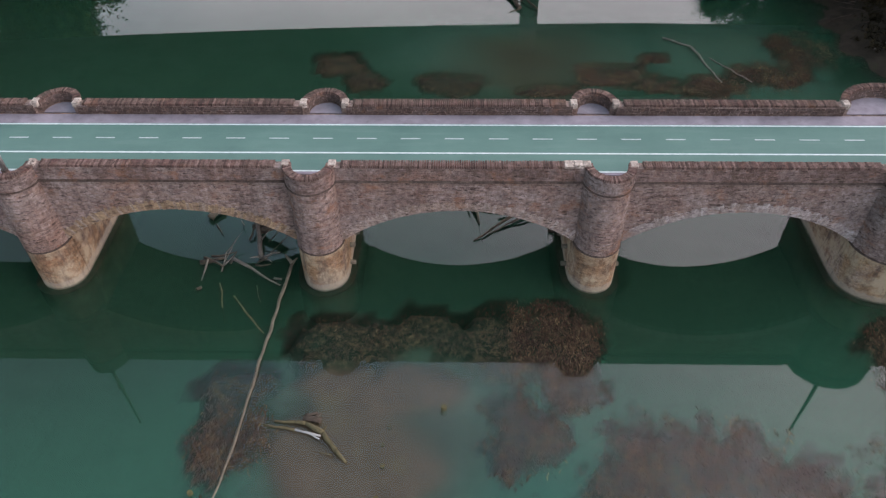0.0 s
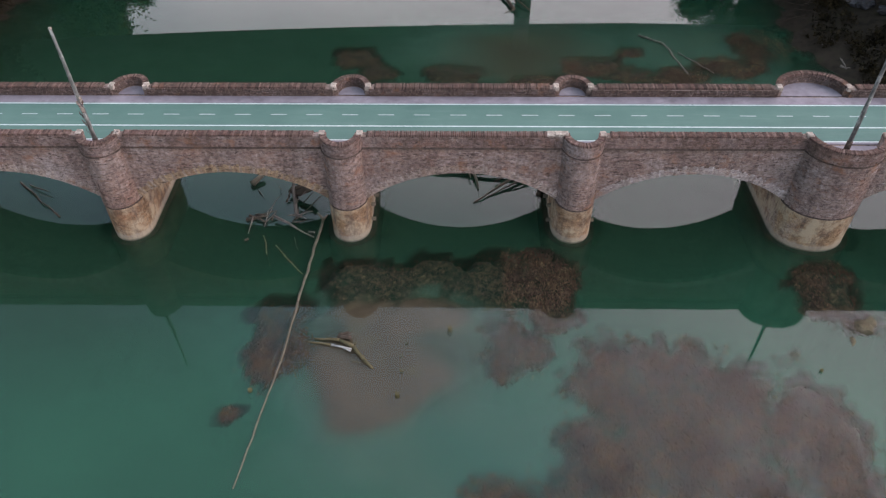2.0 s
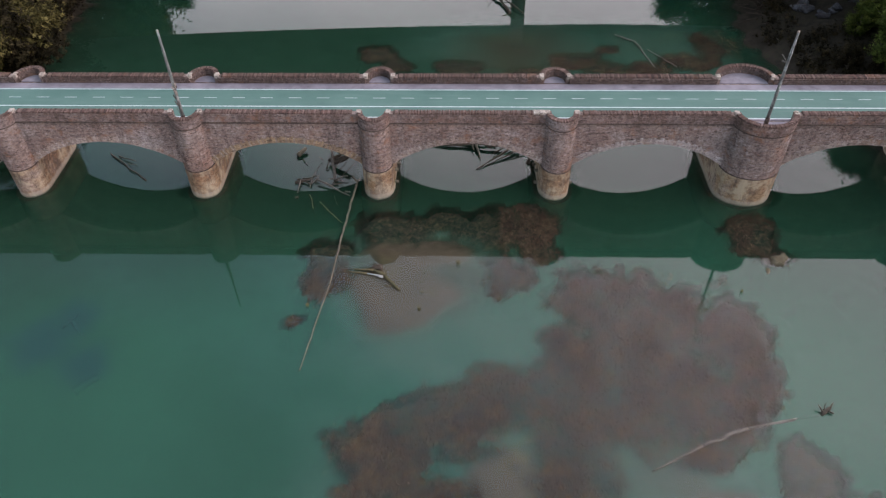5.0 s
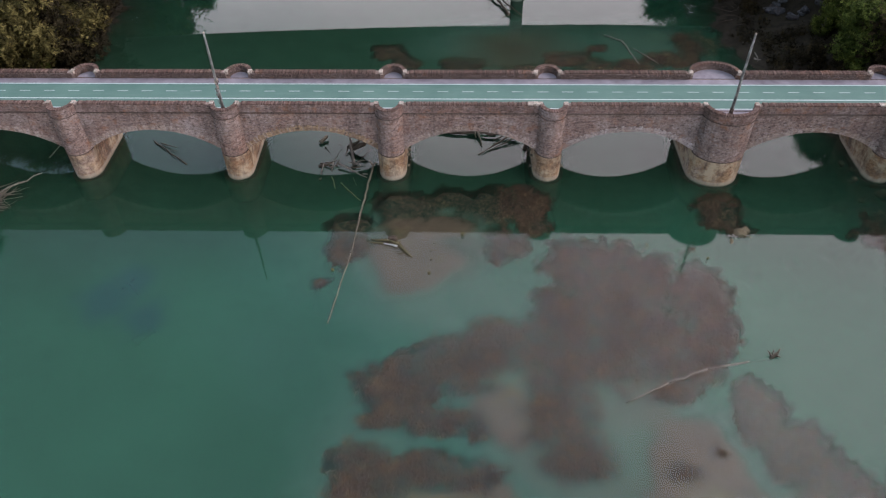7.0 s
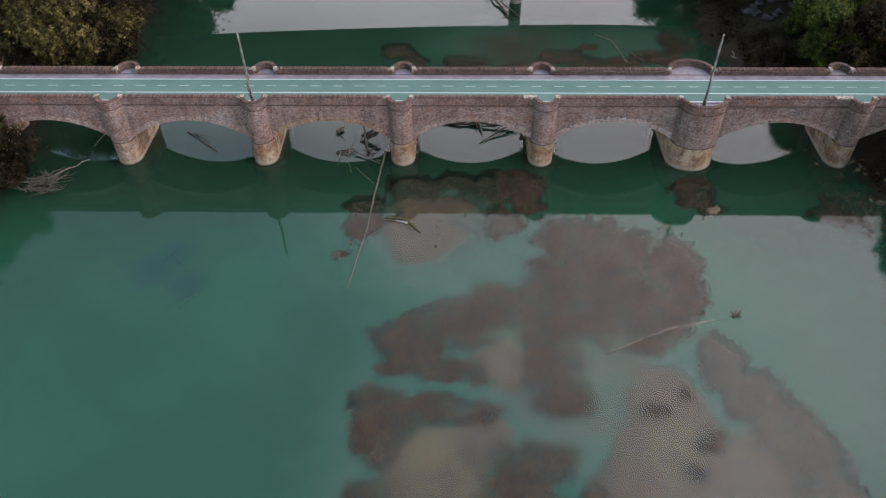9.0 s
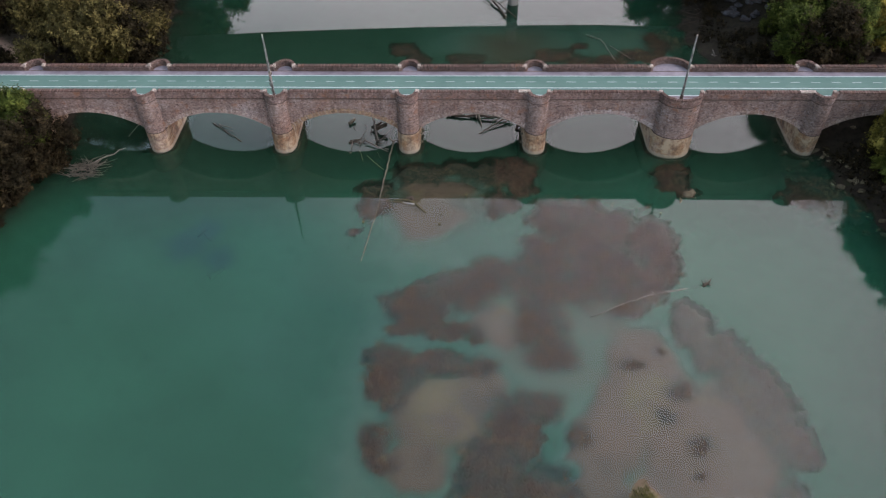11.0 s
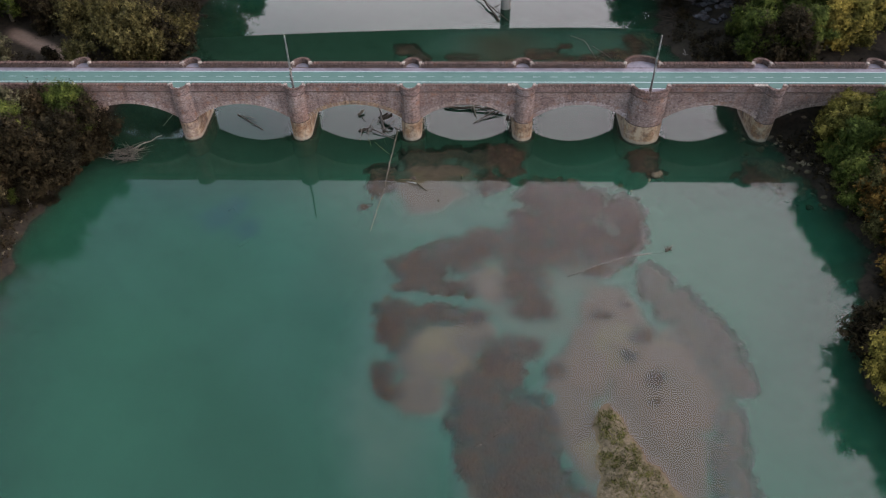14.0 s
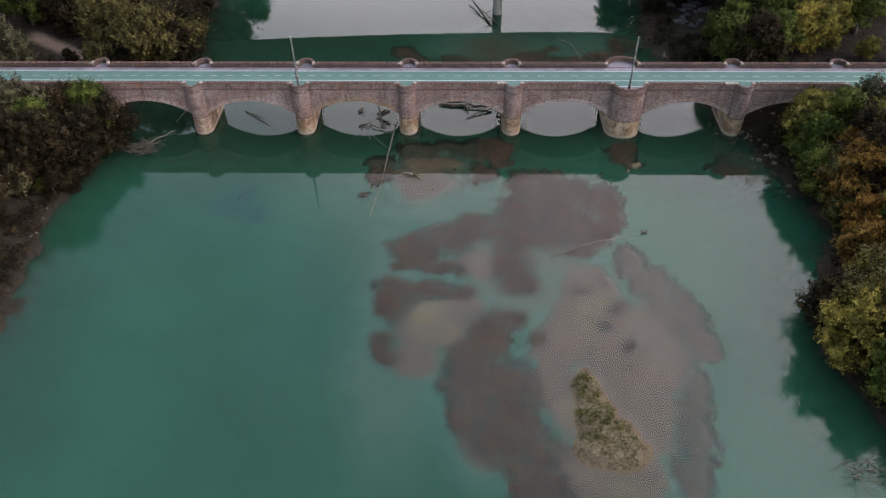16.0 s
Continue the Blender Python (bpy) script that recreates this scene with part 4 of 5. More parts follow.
for kind, x, y, s in PLANTED:
    s *= 1.2 if abs(y) < 45 else 1.5
    if -20 < y < 0:      # kept below the path
        s = min(s, ((7.3 if x < 0 else 6.9) + 0.45 * abs(y) - ground_z(x, y)) / (KINDS[kind][3] * 1.03))
    m = pose(x, y, ground_z(x, y), 0, 0, turn.uniform(0, 360)) @ Matrix.Diagonal((s * turn.uniform(0.95, 1.12), s, s * turn.uniform(0.9, 1.05), 1))
    size = kind if s > 0.85 else "small " + kind
    if size not in grown:
        name, label, leaf, h, r = KINDS[kind]
        ob = tree(name, label, leaf, 11 + len(grown), h, r, *((20000, 0.115) if size == kind else (11000, 0.135)), low=0.10 if kind in ("brown", "silver", "green") else 0.16)
        tagged(ob, group=kind + " growth on the banks")
        ob.matrix_basis = m
        grown[size] = ob
    else:
        copy_thing(grown[size], m)


def undergrowth():
    """Low leafy growth over both banks."""
    rng = np.random.default_rng(3)
    n = 5200
    y = rng.uniform(-62, 48, n)
    side = rng.integers(0, 2, n)
    d = rng.gamma(1.3, 4.6, n) - 0.4
    x = np.where(side == 0, left_bank(y) - d, right_bank(y) + d)
    z, _, bank, trk, _ = terrain(x[None], y[None])
    keep = (z[0] > 0.15) & (trk[0] < 0.3) & ((y < -0.8) | (y > 6.2)) & (vnoise(x * 0.35, y * 0.35, 8) > 0.25) & ~((x > 40) & (x < 47.5) & (y > 22.5) & (y < 36))
    c = np.stack([x, y, z[0] + 0.25], -1)[keep]
    return leaf_cloud(rng, c, rng.uniform(0.35, 0.95, len(c)), 200000, 0.10, 0.7, 0.2)


tagged(new("undergrowth", tris("undergrowth", undergrowth(), LEAVES["brown"])), "tangled low brown-green growth over the banks", "undergrowth", kind="stuff")


# ---------------------------------------------------------------- growth in the river
def blades(rng, pts, length, width, lean, up=0.25, flat=False):
    n = len(pts)
    a = rng.uniform(0, math.tau, n)
    d = np.stack([np.cos(a) * (1 - 0.5 * abs(lean)), np.sin(a) * (1 - 0.5 * abs(lean)) + 1.6 * lean, np.full(n, up) * rng.uniform(0.3, 1.6, n)], -1)
    d /= np.linalg.norm(d, axis=1)[:, None]
    w = np.cross(d, np.array([0, 0, 1.0]) + rng.normal(size=(n, 3)) * 0.35 if flat else rng.normal(size=(n, 3)))
    w /= np.linalg.norm(w, axis=1)[:, None]
    L = length * rng.uniform(0.5, 1.6, (n, 1))
    w = w * width * rng.uniform(0.6, 1.5, (n, 1))
    tip = pts + d * L
    return np.stack([pts - w, pts + w, tip + w * 0.35, tip - w * 0.35], 1)


def river_weed():
    """Small leaves that lie on and just under the surface over the weed beds."""
    rng = np.random.default_rng(7)
    n = 2600000
    x, y = rng.uniform(-8, 48, n), rng.uniform(-58, 27, n)
    f = np.maximum(weed_field(x, y), spot_field(x, y, WEED_SPOT) - 0.2)
    keep = (f > rng.uniform(-0.22, 0.38, n)) & ~((np.abs(y - 2.6) < 4.2))
    keep &= vnoise(x * 0.7, y * 0.7, 77) * 0.6 + vnoise(x * 2.3, y * 2.3, 78) * 0.4 > rng.uniform(0.12, 0.80, n)
    keep &= (x < 24) | (y > -22) | (rng.uniform(0, 1, n) < 0.15)
    keep &= (x > 9.3) | (y < -7.5) | (y > 0) | (rng.uniform(0, 1, n) < 0.30)
    x, y = x[keep], y[keep]
    p = np.stack([x, y, np.where((y > -8) & (x < 9.5), -0.004, 0.018) - rng.gamma(1.2, 0.036, len(x)) * np.where((y > -8) & (x < 9.5), 3.2, 1.0)], -1)
    return blades(rng, p, 0.155, 0.0150, -0.70, 0.03, True)


tagged(new("water_weed", quads("water_weed", river_weed(), M_WEED)), "brown water weed trailing just under the surface", "water weed", kind="stuff")


def isle_grass(green):
    rng = np.random.default_rng(9)
    n = 44000
    x, y = rng.uniform(15, 25, n), rng.uniform(-52, -37, n)
    z = terrain(x[None], y[None])[0][0]
    lush = step(-48.0, -43.5, y + (vnoise(x * 0.9, y * 0.9, 4) - 0.5) * 3) * step(0.05, 0.3, z)
    keep = (z > 0.04) & ((lush > rng.uniform(0, 1, n)) if green else (rng.uniform(0, 1, n) < 0.35))
    keep &= vnoise(x * 1.7, y * 1.7, 14) > rng.uniform(0.1, 0.7, n)
    p = np.stack([x, y, z - 0.02], -1)[keep]
    return blades(rng, p, 0.22, 0.022, 0.0, 1.0)


tagged(new("island_grass", quads("island_grass", isle_grass(False), M_GRASS)), "dry straw-coloured grass tufts on the gravel islet", "grass", kind="stuff")
tagged(new("island_grass", quads("island_grass", isle_grass(True), M_GREEN)), "green grass at the tip of the gravel islet", "grass", kind="stuff")


# ---------------------------------------------------------------- driftwood and rocks
def driftwood(name, label, mat, limbs, group=""):
    """One piece of washed-up wood: limbs of (from, to, radius at the start, radius at the end, wobble)."""
    rng = random.Random(len(name) * 7 + len(limbs) + int(abs(limbs[0][0][0]) * 10))
    ob = thing(name, label, "driftwood", pose(*limbs[0][0]), group)
    o = Vector(limbs[0][0])
    for k, (p, q, r0, r1, wob) in enumerate(limbs):
        n = max(3, int((Vector(q) - Vector(p)).length / 0.6))
        n = min(n, 14)
        bm = bmesh.new()
        pts = [v - o for v in bent(p, q, n, wob, rng)]
        tube(bm, pts, [max((r0 + (r1 - r0) * i / n) * rng.uniform(0.85, 1.15), 0.008) for i in range(n + 1)], 8)
        part("trunk" if k == 0 else "branch", bm, mat, ob)
    return ob


driftwood("long_log", "long bare brown log slanting out of the water at a pier", M_LOG, [
    ((-1.68, 0.17, 0.55), (-2.32, -6.38, 0.05), 0.0936, 0.0741, 0.06), ((-2.32, -6.38, 0.05), (-2.57, -10.48, 0.03), 0.0741, 0.0585, 0.036),
    ((-2.57, -10.48, 0.03), (-3.49, -17.62, 0.01), 0.0585, 0.0351, 0.03),
    ((-1.68, 0.17, 0.55), (-2.07, 0.58, 0.75), 0.109, 0.039, 0.018), ((-1.68, 0.17, 0.55), (-1.42, 0.42, 0.7), 0.0936, 0.039, 0.018)])
driftwood("forked_log", "forked weathered log lying on a sandbank", M_MOSSWOOD, [
    ((0.38, -9.05, 0.12), (1.19, -9.53, 0.14), 0.1, 0.12, 0.02),
    ((1.19, -9.53, 0.14), (1.83, -10.35, 0.1), 0.12, 0.11, 0.03),
    ((1.83, -10.35, 0.1), (2.3, -10.84, 0.03), 0.11, 0.07, 0.02),
    ((-1.02, -8.91, 0.06), (0.38, -9.05, 0.12), 0.05, 0.09, 0.03),
    ((-1.46, -9.07, 0.02), (-0.04, -9.36, 0.08), 0.03, 0.06, 0.03),
    ((1.12, -10.37, 0.03), (1.68, -10.56, 0.1), 0.03, 0.03, 0.03),
    ((1.2, -9.38, 0.15), (1.34, -9.25, 0.35), 0.05, 0.02, 0.02)])
driftwood("white_stick", "bone-white broken stick beside a forked log", M_PALEWOOD, [
    ((-0.04, -9.37, 0.12), (1.09, -9.67, 0.14), 0.045, 0.05, 0.02),
    ((0.49, -9.48, 0.14), (1.07, -9.82, 0.14), 0.04, 0.03, 0.02)])
driftwood("root_clump", "dark brown root clump against a forked log", M_DARKWOOD, [
    ((0.24, -8.81, 0.05), (0.99, -8.9, 0.1), 0.16, 0.14, 0.06),
    ((0.35, -8.64, 0.05), (0.83, -8.58, 0.2), 0.12, 0.06, 0.05),
    ((0.66, -8.79, 0.1), (1.03, -8.65, 0.3), 0.08, 0.03, 0.05)])
driftwood("rooted_branch", "long pale branch with a dark root end lying in the shallows", M_DRIFT, [
    ((16.93, -24.15, 0.06), (20.02, -22.56, 0.05), 0.045, 0.07, 0.08), ((20.02, -22.56, 0.05), (22.9, -21.37, 0.0), 0.07, 0.085, 0.08),
    ((22.9, -21.37, 0.0), (27.52, -20.31, -0.12), 0.085, 0.10, 0.06)])
driftwood("root_stub", "dark tangled root sticking out of the water", M_DARKWOOD, [
    ((27.4, -20.4, -0.1), (27.95, -20.1, 0.22), 0.15, 0.10, 0.03), ((27.9, -20.1, 0.1), (28.2, -19.8, 0.35), 0.09, 0.03, 0.03),
    ((27.5, -20.3, 0.1), (27.3, -19.95, 0.3), 0.07, 0.03, 0.03), ((27.8, -20.2, 0.1), (28.1, -20.4, 0.15), 0.07, 0.03, 0.03),
    ((27.6, -20.2, 0.1), (27.75, -19.85, 0.35), 0.05, 0.02, 0.03)])
driftwood("stranded_tree", "bare bleached tree trunk leaning under an arch", M_DRIFT, [
    ((-3.5, 0.97, 0.1), (-4.32, 4.72, 1.2), 0.13, 0.10, 0.10), ((-3.5, 0.97, 0.1), (-2.5, 1.16, 0.35), 0.08, 0.03, 0.08),
    ((-3.6, 1.07, 0.1), (-4.01, 0.68, 0.4), 0.07, 0.02, 0.05), ((-3.4, 0.97, 0.1), (-2.82, 0.47, 0.3), 0.06, 0.02, 0.05),
    ((-3.68, 1.96, 0.4), (-3.07, 2.55, 0.9), 0.04, 0.015, 0.06)])
driftwood("stranded_branch", "bleached branch half afloat under an arch", M_DRIFT, [
    ((-4.87, 0.68, 0.35), (-2.19, -0.89, 0.02), 0.085, 0.04, 0.04),
    ((-2.59, -0.42, 0.05), (-2.17, -0.52, 0.08), 0.06, 0.05, 0.01),
    ((-5.42, 0.03, 0.05), (-5.38, 1.21, 0.3), 0.035, 0.03, 0.03),
    ((-5.38, 1.21, 0.3), (-4.66, 2.25, 0.8), 0.03, 0.015, 0.05),
    ((-5.4, 0.38, 0.1), (-4.84, 1.08, 0.35), 0.04, 0.03, 0.03),
    ((-5.41, 0.62, 0.1), (-4.92, 1.96, 0.6), 0.03, 0.015, 0.05),
    ((-6.23, 0.67, 0.3), (-6.32, -0.61, 0.02), 0.06, 0.03, 0.02)])
driftwood("dark_snag", "dark waterlogged branches caught under the bridge", M_DARKWOOD, [
    ((-6.69, 0.66, 0.05), (-5.38, 0.72, 0.35), 0.12, 0.05, 0.1),
    ((-6.53, 0.99, 0.1), (-5.36, 0.27, 0.2), 0.09, 0.05, 0.1),
    ((-6.17, 1.1, 0.1), (-4.9, 1.11, 0.4), 0.07, 0.03, 0.1),
    ((-5.08, 0.59, 0.05), (-4.8, 1.19, 0.4), 0.05, 0.03, 0.05),
    ((-6.24, -1.08, 0.0), (-6.37, -1.32, 0.12), 0.1, 0.06, 0.02),
    ((-3.97, 2.91, 0.3), (-2.61, 2.67, 1.1), 0.26, 0.2, 0.06),
    ((-4.31, 3.17, 0.3), (-3.11, 2.99, 1.2), 0.16, 0.12, 0.06),
    ((-4.41, 2.36, 0.1), (-4.18, 3.35, 0.6), 0.06, 0.04, 0.05),
    ((-3.37, 2.2, 0.1), (-2.6, 2.97, 0.6), 0.028, 0.02, 0.03),
    ((-3.11, 1.37, 0.1), (-2.07, 2.45, 0.6), 0.03, 0.02, 0.02),
    ((-6.5, 3.57, 0.1), (-6.01, 2.84, 0.05), 0.04, 0.02, 0.06),
    ((-5.15, 3.82, 0.2), (-4.86, 3.35, 0.3), 0.03, 0.02, 0.04),
    ((-3.72, 0.47, 0.1), (-2.89, 0.44, 0.2), 0.07, 0.02, 0.06),
    ((-3.64, 0.63, 0.1), (-3.07, 0.73, 0.35), 0.05, 0.02, 0.05),
    ((-3.39, -0.93, 0.02), (-2.97, -2.04, 0.02), 0.02, 0.012, 0.05)])
driftwood("floating_stump", "short mossy yellow-brown log end under an arch", M_LOG, [
    ((-6.98, 4.09, 0.15), (-6.43, 4.82, 0.35), 0.2, 0.17, 0.03)])
driftwood("sunken_branch", "slim mossy branch lying just under the water", M_MOSSWOOD, [
    ((-4.41, -1.63, -0.03), (-3.17, -3.17, 0.0), 0.06, 0.05, 0.05),
    ((-3.17, -3.17, 0.0), (-2.42, -4.04, 0.01), 0.05, 0.035, 0.03),
    ((-5.35, -0.74, -0.03), (-4.47, -3.37, -0.02), 0.05, 0.03, 0.08)])
driftwood("log_jam", "dark logs jammed against the upstream side of an arch", M_DARKWOOD, [
    ((3.99, 5.94, 0.2), (11.38, 5.02, 0.5), 0.15, 0.12, 0.10), ((4.6, 6.43, 0.3), (9.49, 6.11, 0.5), 0.14, 0.08, 0.12),
    ((7.74, 2.47, 0.05), (11.38, 5.41, 0.6), 0.05, 0.10, 0.06), ((8.55, 3.06, 0.0), (11.78, 5.02, 0.5), 0.03, 0.07, 0.06),
    ((6.99, 5.73, 0.3), (10.8, 6.59, 0.6), 0.09, 0.05, 0.1), ((9.17, 4.44, 0.2), (11.79, 6.2, 0.6), 0.06, 0.04, 0.06),
    ((11.96, 3.24, 0.0), (12.38, 4.63, 1.0), 0.18, 0.12, 0.05), ((15.09, 4.99, 0.2), (16.9, 4.59, 0.4), 0.10, 0.03, 0.08)])
driftwood("split_trunk", "reddish split trunk poking out from a log jam", M_LOG, [
    ((7.69, 5.82, 0.5), (8.06, 3.85, 0.1), 0.14, 0.06, 0.05), ((7.39, 5.83, 0.5), (7.57, 4.74, 0.3), 0.08, 0.04, 0.04),
    ((8.06, 3.85, -0.1), (8.24, 2.66, -0.3), 0.06, 0.03, 0.05)])
driftwood("floating_branch", "thin branches floating beneath an arch", M_DARKWOOD, [
    ((-22.68, 4.25, 0.1), (-18.73, 0.87, 0.05), 0.06, 0.05, 0.12), ((-21.9, 3.95, 0.1), (-20.14, 3.04, 0.3), 0.05, 0.02, 0.08),
    ((-20.85, 2.97, 0.1), (-19.96, 2.65, 0.2), 0.03, 0.015, 0.06)])
driftwood("sunken_snag", "dark snag deep under the green water", M_DARKWOOD, [
    ((-19.84, -14.02, -0.45), (-18.92, -13.12, -0.1), 0.14, 0.08, 0.06), ((-19.43, -13.42, -0.3), (-18.45, -14.44, -0.6), 0.12, 0.06, 0.08),
    ((-18.03, -18.08, -1.9), (-16.79, -16.89, -1.8), 0.3, 0.2, 0.1)])
driftwood("pale_stick", "pale stick lying over the water weed", M_DRIFT, [
    ((8.97, -42.49, 0.03), (10.11, -41.68, 0.05), 0.04, 0.03, 0.05)], "sticks")
driftwood("pale_stick", "pale stick lying over the water weed", M_DRIFT, [
    ((7.43, -43.4, 0.03), (8.04, -43.2, 0.05), 0.05, 0.04, 0.03)], "sticks")
driftwood("fallen_branch", "long thin branch fallen in the water behind the bridge", M_DRIFT, [
    ((22.31, 24.83, 0.1), (24.1, 23.4, 0.15), 0.06, 0.07, 0.05), ((24.1, 23.4, 0.15), (25.18, 18.59, 0.05), 0.07, 0.05, 0.10),
    ((25.09, 21.86, 0.1), (27.28, 18.58, 0.05), 0.05, 0.04, 0.08)])
driftwood("column_snag", "dead branches caught against the viaduct column", M_DARKWOOD, [
    ((11.8, 29.6, 0.15), (9.6, 35.6, 0.5), 0.16, 0.11, 0.10), ((9.6, 35.6, 0.5), (8.4, 38.6, 0.8), 0.11, 0.07, 0.08),
    ((13.2, 29.6, 0.1), (10.6, 33.6, 0.5), 0.08, 0.07, 0.10), ((10.6, 33.6, 0.5), (8.8, 36.6, 1.0), 0.07, 0.04, 0.10),
    ((10.9, 33.0, 0.4), (13.0, 34.2, 0.9), 0.07, 0.03, 0.08), ((10.2, 34.2, 0.5), (9.4, 31.6, 0.3), 0.05, 0.02, 0.10),
    ((12.0, 30.4, 0.3), (11.4, 33.2, 1.2), 0.05, 0.02, 0.1), ((11.8, 29.6, 0.1), (10.9, 29.0, 0.0), 0.06, 0.02, 0.1)])
driftwood("flood_debris", "tangled brown flood branches strewn along the far bank", M_DRIFT, [
    ((38.6, 33.5, 0.35), (38.3, 30.1, 0.3), 0.10, 0.05, 0.14),
    ((39.1, 31.6, 0.35), (41.0, 26.8, 0.3), 0.10, 0.05, 0.14),
    ((41.0, 26.8, 0.35), (42.0, 26.4, 0.3), 0.10, 0.05, 0.14),
    ((37.9, 30.4, 0.35), (38.0, 26.8, 0.3), 0.10, 0.05, 0.14),
    ((38.3, 25.0, 0.35), (37.8, 18.8, 0.3), 0.10, 0.05, 0.14),
    ((38.6, 22.1, 0.35), (38.1, 18.6, 0.3), 0.10, 0.05, 0.14),
    ((38.9, 25.4, 0.35), (37.5, 22.6, 0.3), 0.10, 0.05, 0.14),
    ((37.2, 22.7, 0.35), (38.2, 22.4, 0.3), 0.10, 0.05, 0.14),
    ((37.5, 19.3, 0.35), (38.5, 18.6, 0.3), 0.10, 0.05, 0.14),
    ((38.3, 30.1, 0.35), (37.6, 28.2, 0.3), 0.10, 0.05, 0.14),
    ((38.5, 30.4, 0.35), (38.8, 27.5, 0.3), 0.10, 0.05, 0.14),
    ((38.4, 21.8, 0.35), (38.8, 20.1, 0.3), 0.10, 0.05, 0.14)])


def brush_heap(name, label, mat, cx, cy, w, d, count, seed, z=0.1, length=2.4):
    rng = random.Random(seed)
    limbs = []
    for _ in range(count):
        a = rng.uniform(0, math.pi)
        p = Vector((cx + rng.uniform(-w, w) * 0.6, cy + rng.uniform(-d, d) * 0.6, z + rng.uniform(0, 0.4)))
        v = Vector((math.cos(a), math.sin(a) * rng.choice((-1, 1)) * 0.7, rng.uniform(-0.05, 0.35))) * length * rng.uniform(0.4, 1.1)
        limbs.append((tuple(p), tuple(p + v), rng.uniform(0.025, 0.065), 0.012, 0.14))
    return driftwood(name, label, mat, limbs)


heap = brush_heap("brush_pile", "heap of brown flood branches at the waterline", M_BARK, -34.2, -4.8, 2.0, 2.0, 105, 4)
driftwood("long_branch", "long bleached branch jutting from a brush heap", M_DRIFT, [((-34.0, -4.0, 0.4), (-30.6, -1.6, 0.9), 0.09, 0.04, 0.10)])
driftwood("leaning_branch", "thin pale branch leaning in the shade of an arch", M_DRIFT, [((-31.6, 1.6, 0.1), (-29.8, 4.2, 1.2), 0.05, 0.03, 0.06)])
brush_heap("brush_pile", "thin heap of brown flood branches behind the bridge", M_DARKWOOD, 39.6, 21.5, 1.0, 3.5, 14, 5, 0.2, 2.2)
brush_heap("brush_pile", "grey heap of flood branches on the far bank", M_DARKWOOD, 39.5, 29.0, 2.5, 4.0, 24, 6, 0.3, 4.0)
brush_heap("brush_pile", "bare twiggy branches on the bank edge", M_DARKWOOD, 41.0, -49.5, 3.0, 2.0, 26, 8, 0.3, 2.6)


def rock_mesh(seed, mat):
    rng = random.Random(seed)
    bm = bmesh.new()
    bmesh.ops.create_icosphere(bm, subdivisions=2, radius=1)
    o = Vector((rng.uniform(0, 50), rng.uniform(0, 50), 0))
    for v in bm.verts:
        v.co *= 0.8 + 0.55 * noise.noise(v.co * 0.9 + o) + 0.12 * noise.noise(v.co * 3 + o)
        v.co.z *= 0.6
    me = mesh_of("rock", bm, mat)
    return me


ROCKS = [rock_mesh(k, M_ROCK) for k in range(5)]
M_BOULDER = stone_mat("blue_grey_boulder", ((0.045, 0.045, 0.052), (0.12, 0.12, 0.135)), "own", 0.4, False)
STUMP_M = m_wood("mossy_stump", (0.05, 0.042, 0.018), (0.14, 0.115, 0.05))
rk = random.Random(12)


def rock(x, y, z, s, label, group):
    ob = new("rock", ROCKS[rk.randrange(5)])
    ob.matrix_basis = pose(x, y, z, rk.uniform(-15, 15), rk.uniform(-15, 15), rk.uniform(0, 360)) @ Matrix.Diagonal((s * rk.uniform(0.9, 1.5), s * rk.uniform(0.7, 1.0), s, 1))
    return tagged(ob, label, "rock", group)


for x, y, s in ((28.79, -7.75, 0.62), (29.3, -7.45, 0.45), (27.87, -8.75, 0.36), (27.27, -6.63, 0.34), (26.97, -3.82, 0.5), (27.48, -5.02, 0.55), (26.46, -5.62, 0.5),
                (28.29, -5.83, 0.4), (28.49, -3.83, 0.4), (27.77, -8.85, 0.25)):
    rock(x, y, -0.08 if y < -7 else -0.5, s, "tan boulder breaking the surface below a pier", "boulders below the pier")
for k in range(84):
    x, y = rk.gauss(44.2, 2.5), rk.uniform(-13.5, 4.5)
    rock(x, y, max(ground_z(x, y), -0.25) + 0.02, rk.uniform(0.16, 0.5), "dull brown stone on the stony river margin", "stones on the river margin")
BOULDERS = [rock_mesh(20 + k, M_BOULDER) for k in range(4)]
for k in range(34):
    x, y = rk.uniform(41.2, 46.5), rk.uniform(24.5, 34)
    ob = rock(x, y, max(ground_z(x, y), -0.1) + 0.1, rk.uniform(0.35, 0.95), "blue-grey boulder of the far bank's stone pitching", "boulders on the far bank")
    ob.data = BOULDERS[k % 4]
for k in range(22):
    y = rk.uniform(-32, -14)
    x = float(left_bank(y)) + rk.uniform(-1.6, 0.4)
    rock(x, y, ground_z(x, y), rk.uniform(0.08, 0.22), "small pale stone on the muddy bank", "stones on the muddy bank")
tagged(rock(43.0, 23.4, 0.3, 0.4, "bright white stone on the far bank", "boulders on the far bank")).data = rock_mesh(9, M_PALE)
for dx, dy in ((0, 0), (0.55, 0.1), (0.3, -0.75), (0.75, -1.1)):
    ob = new("stone", rock_mesh(3, M_DARKWOOD))
    ob.matrix_basis = pose(3.04 + dx, -25.11 + dy, 0.02) @ Matrix.Diagonal((0.12, 0.1, 0.16, 1))
    tagged(ob, "small dark stone showing above the weed", "stone", "dark stones in the weed")


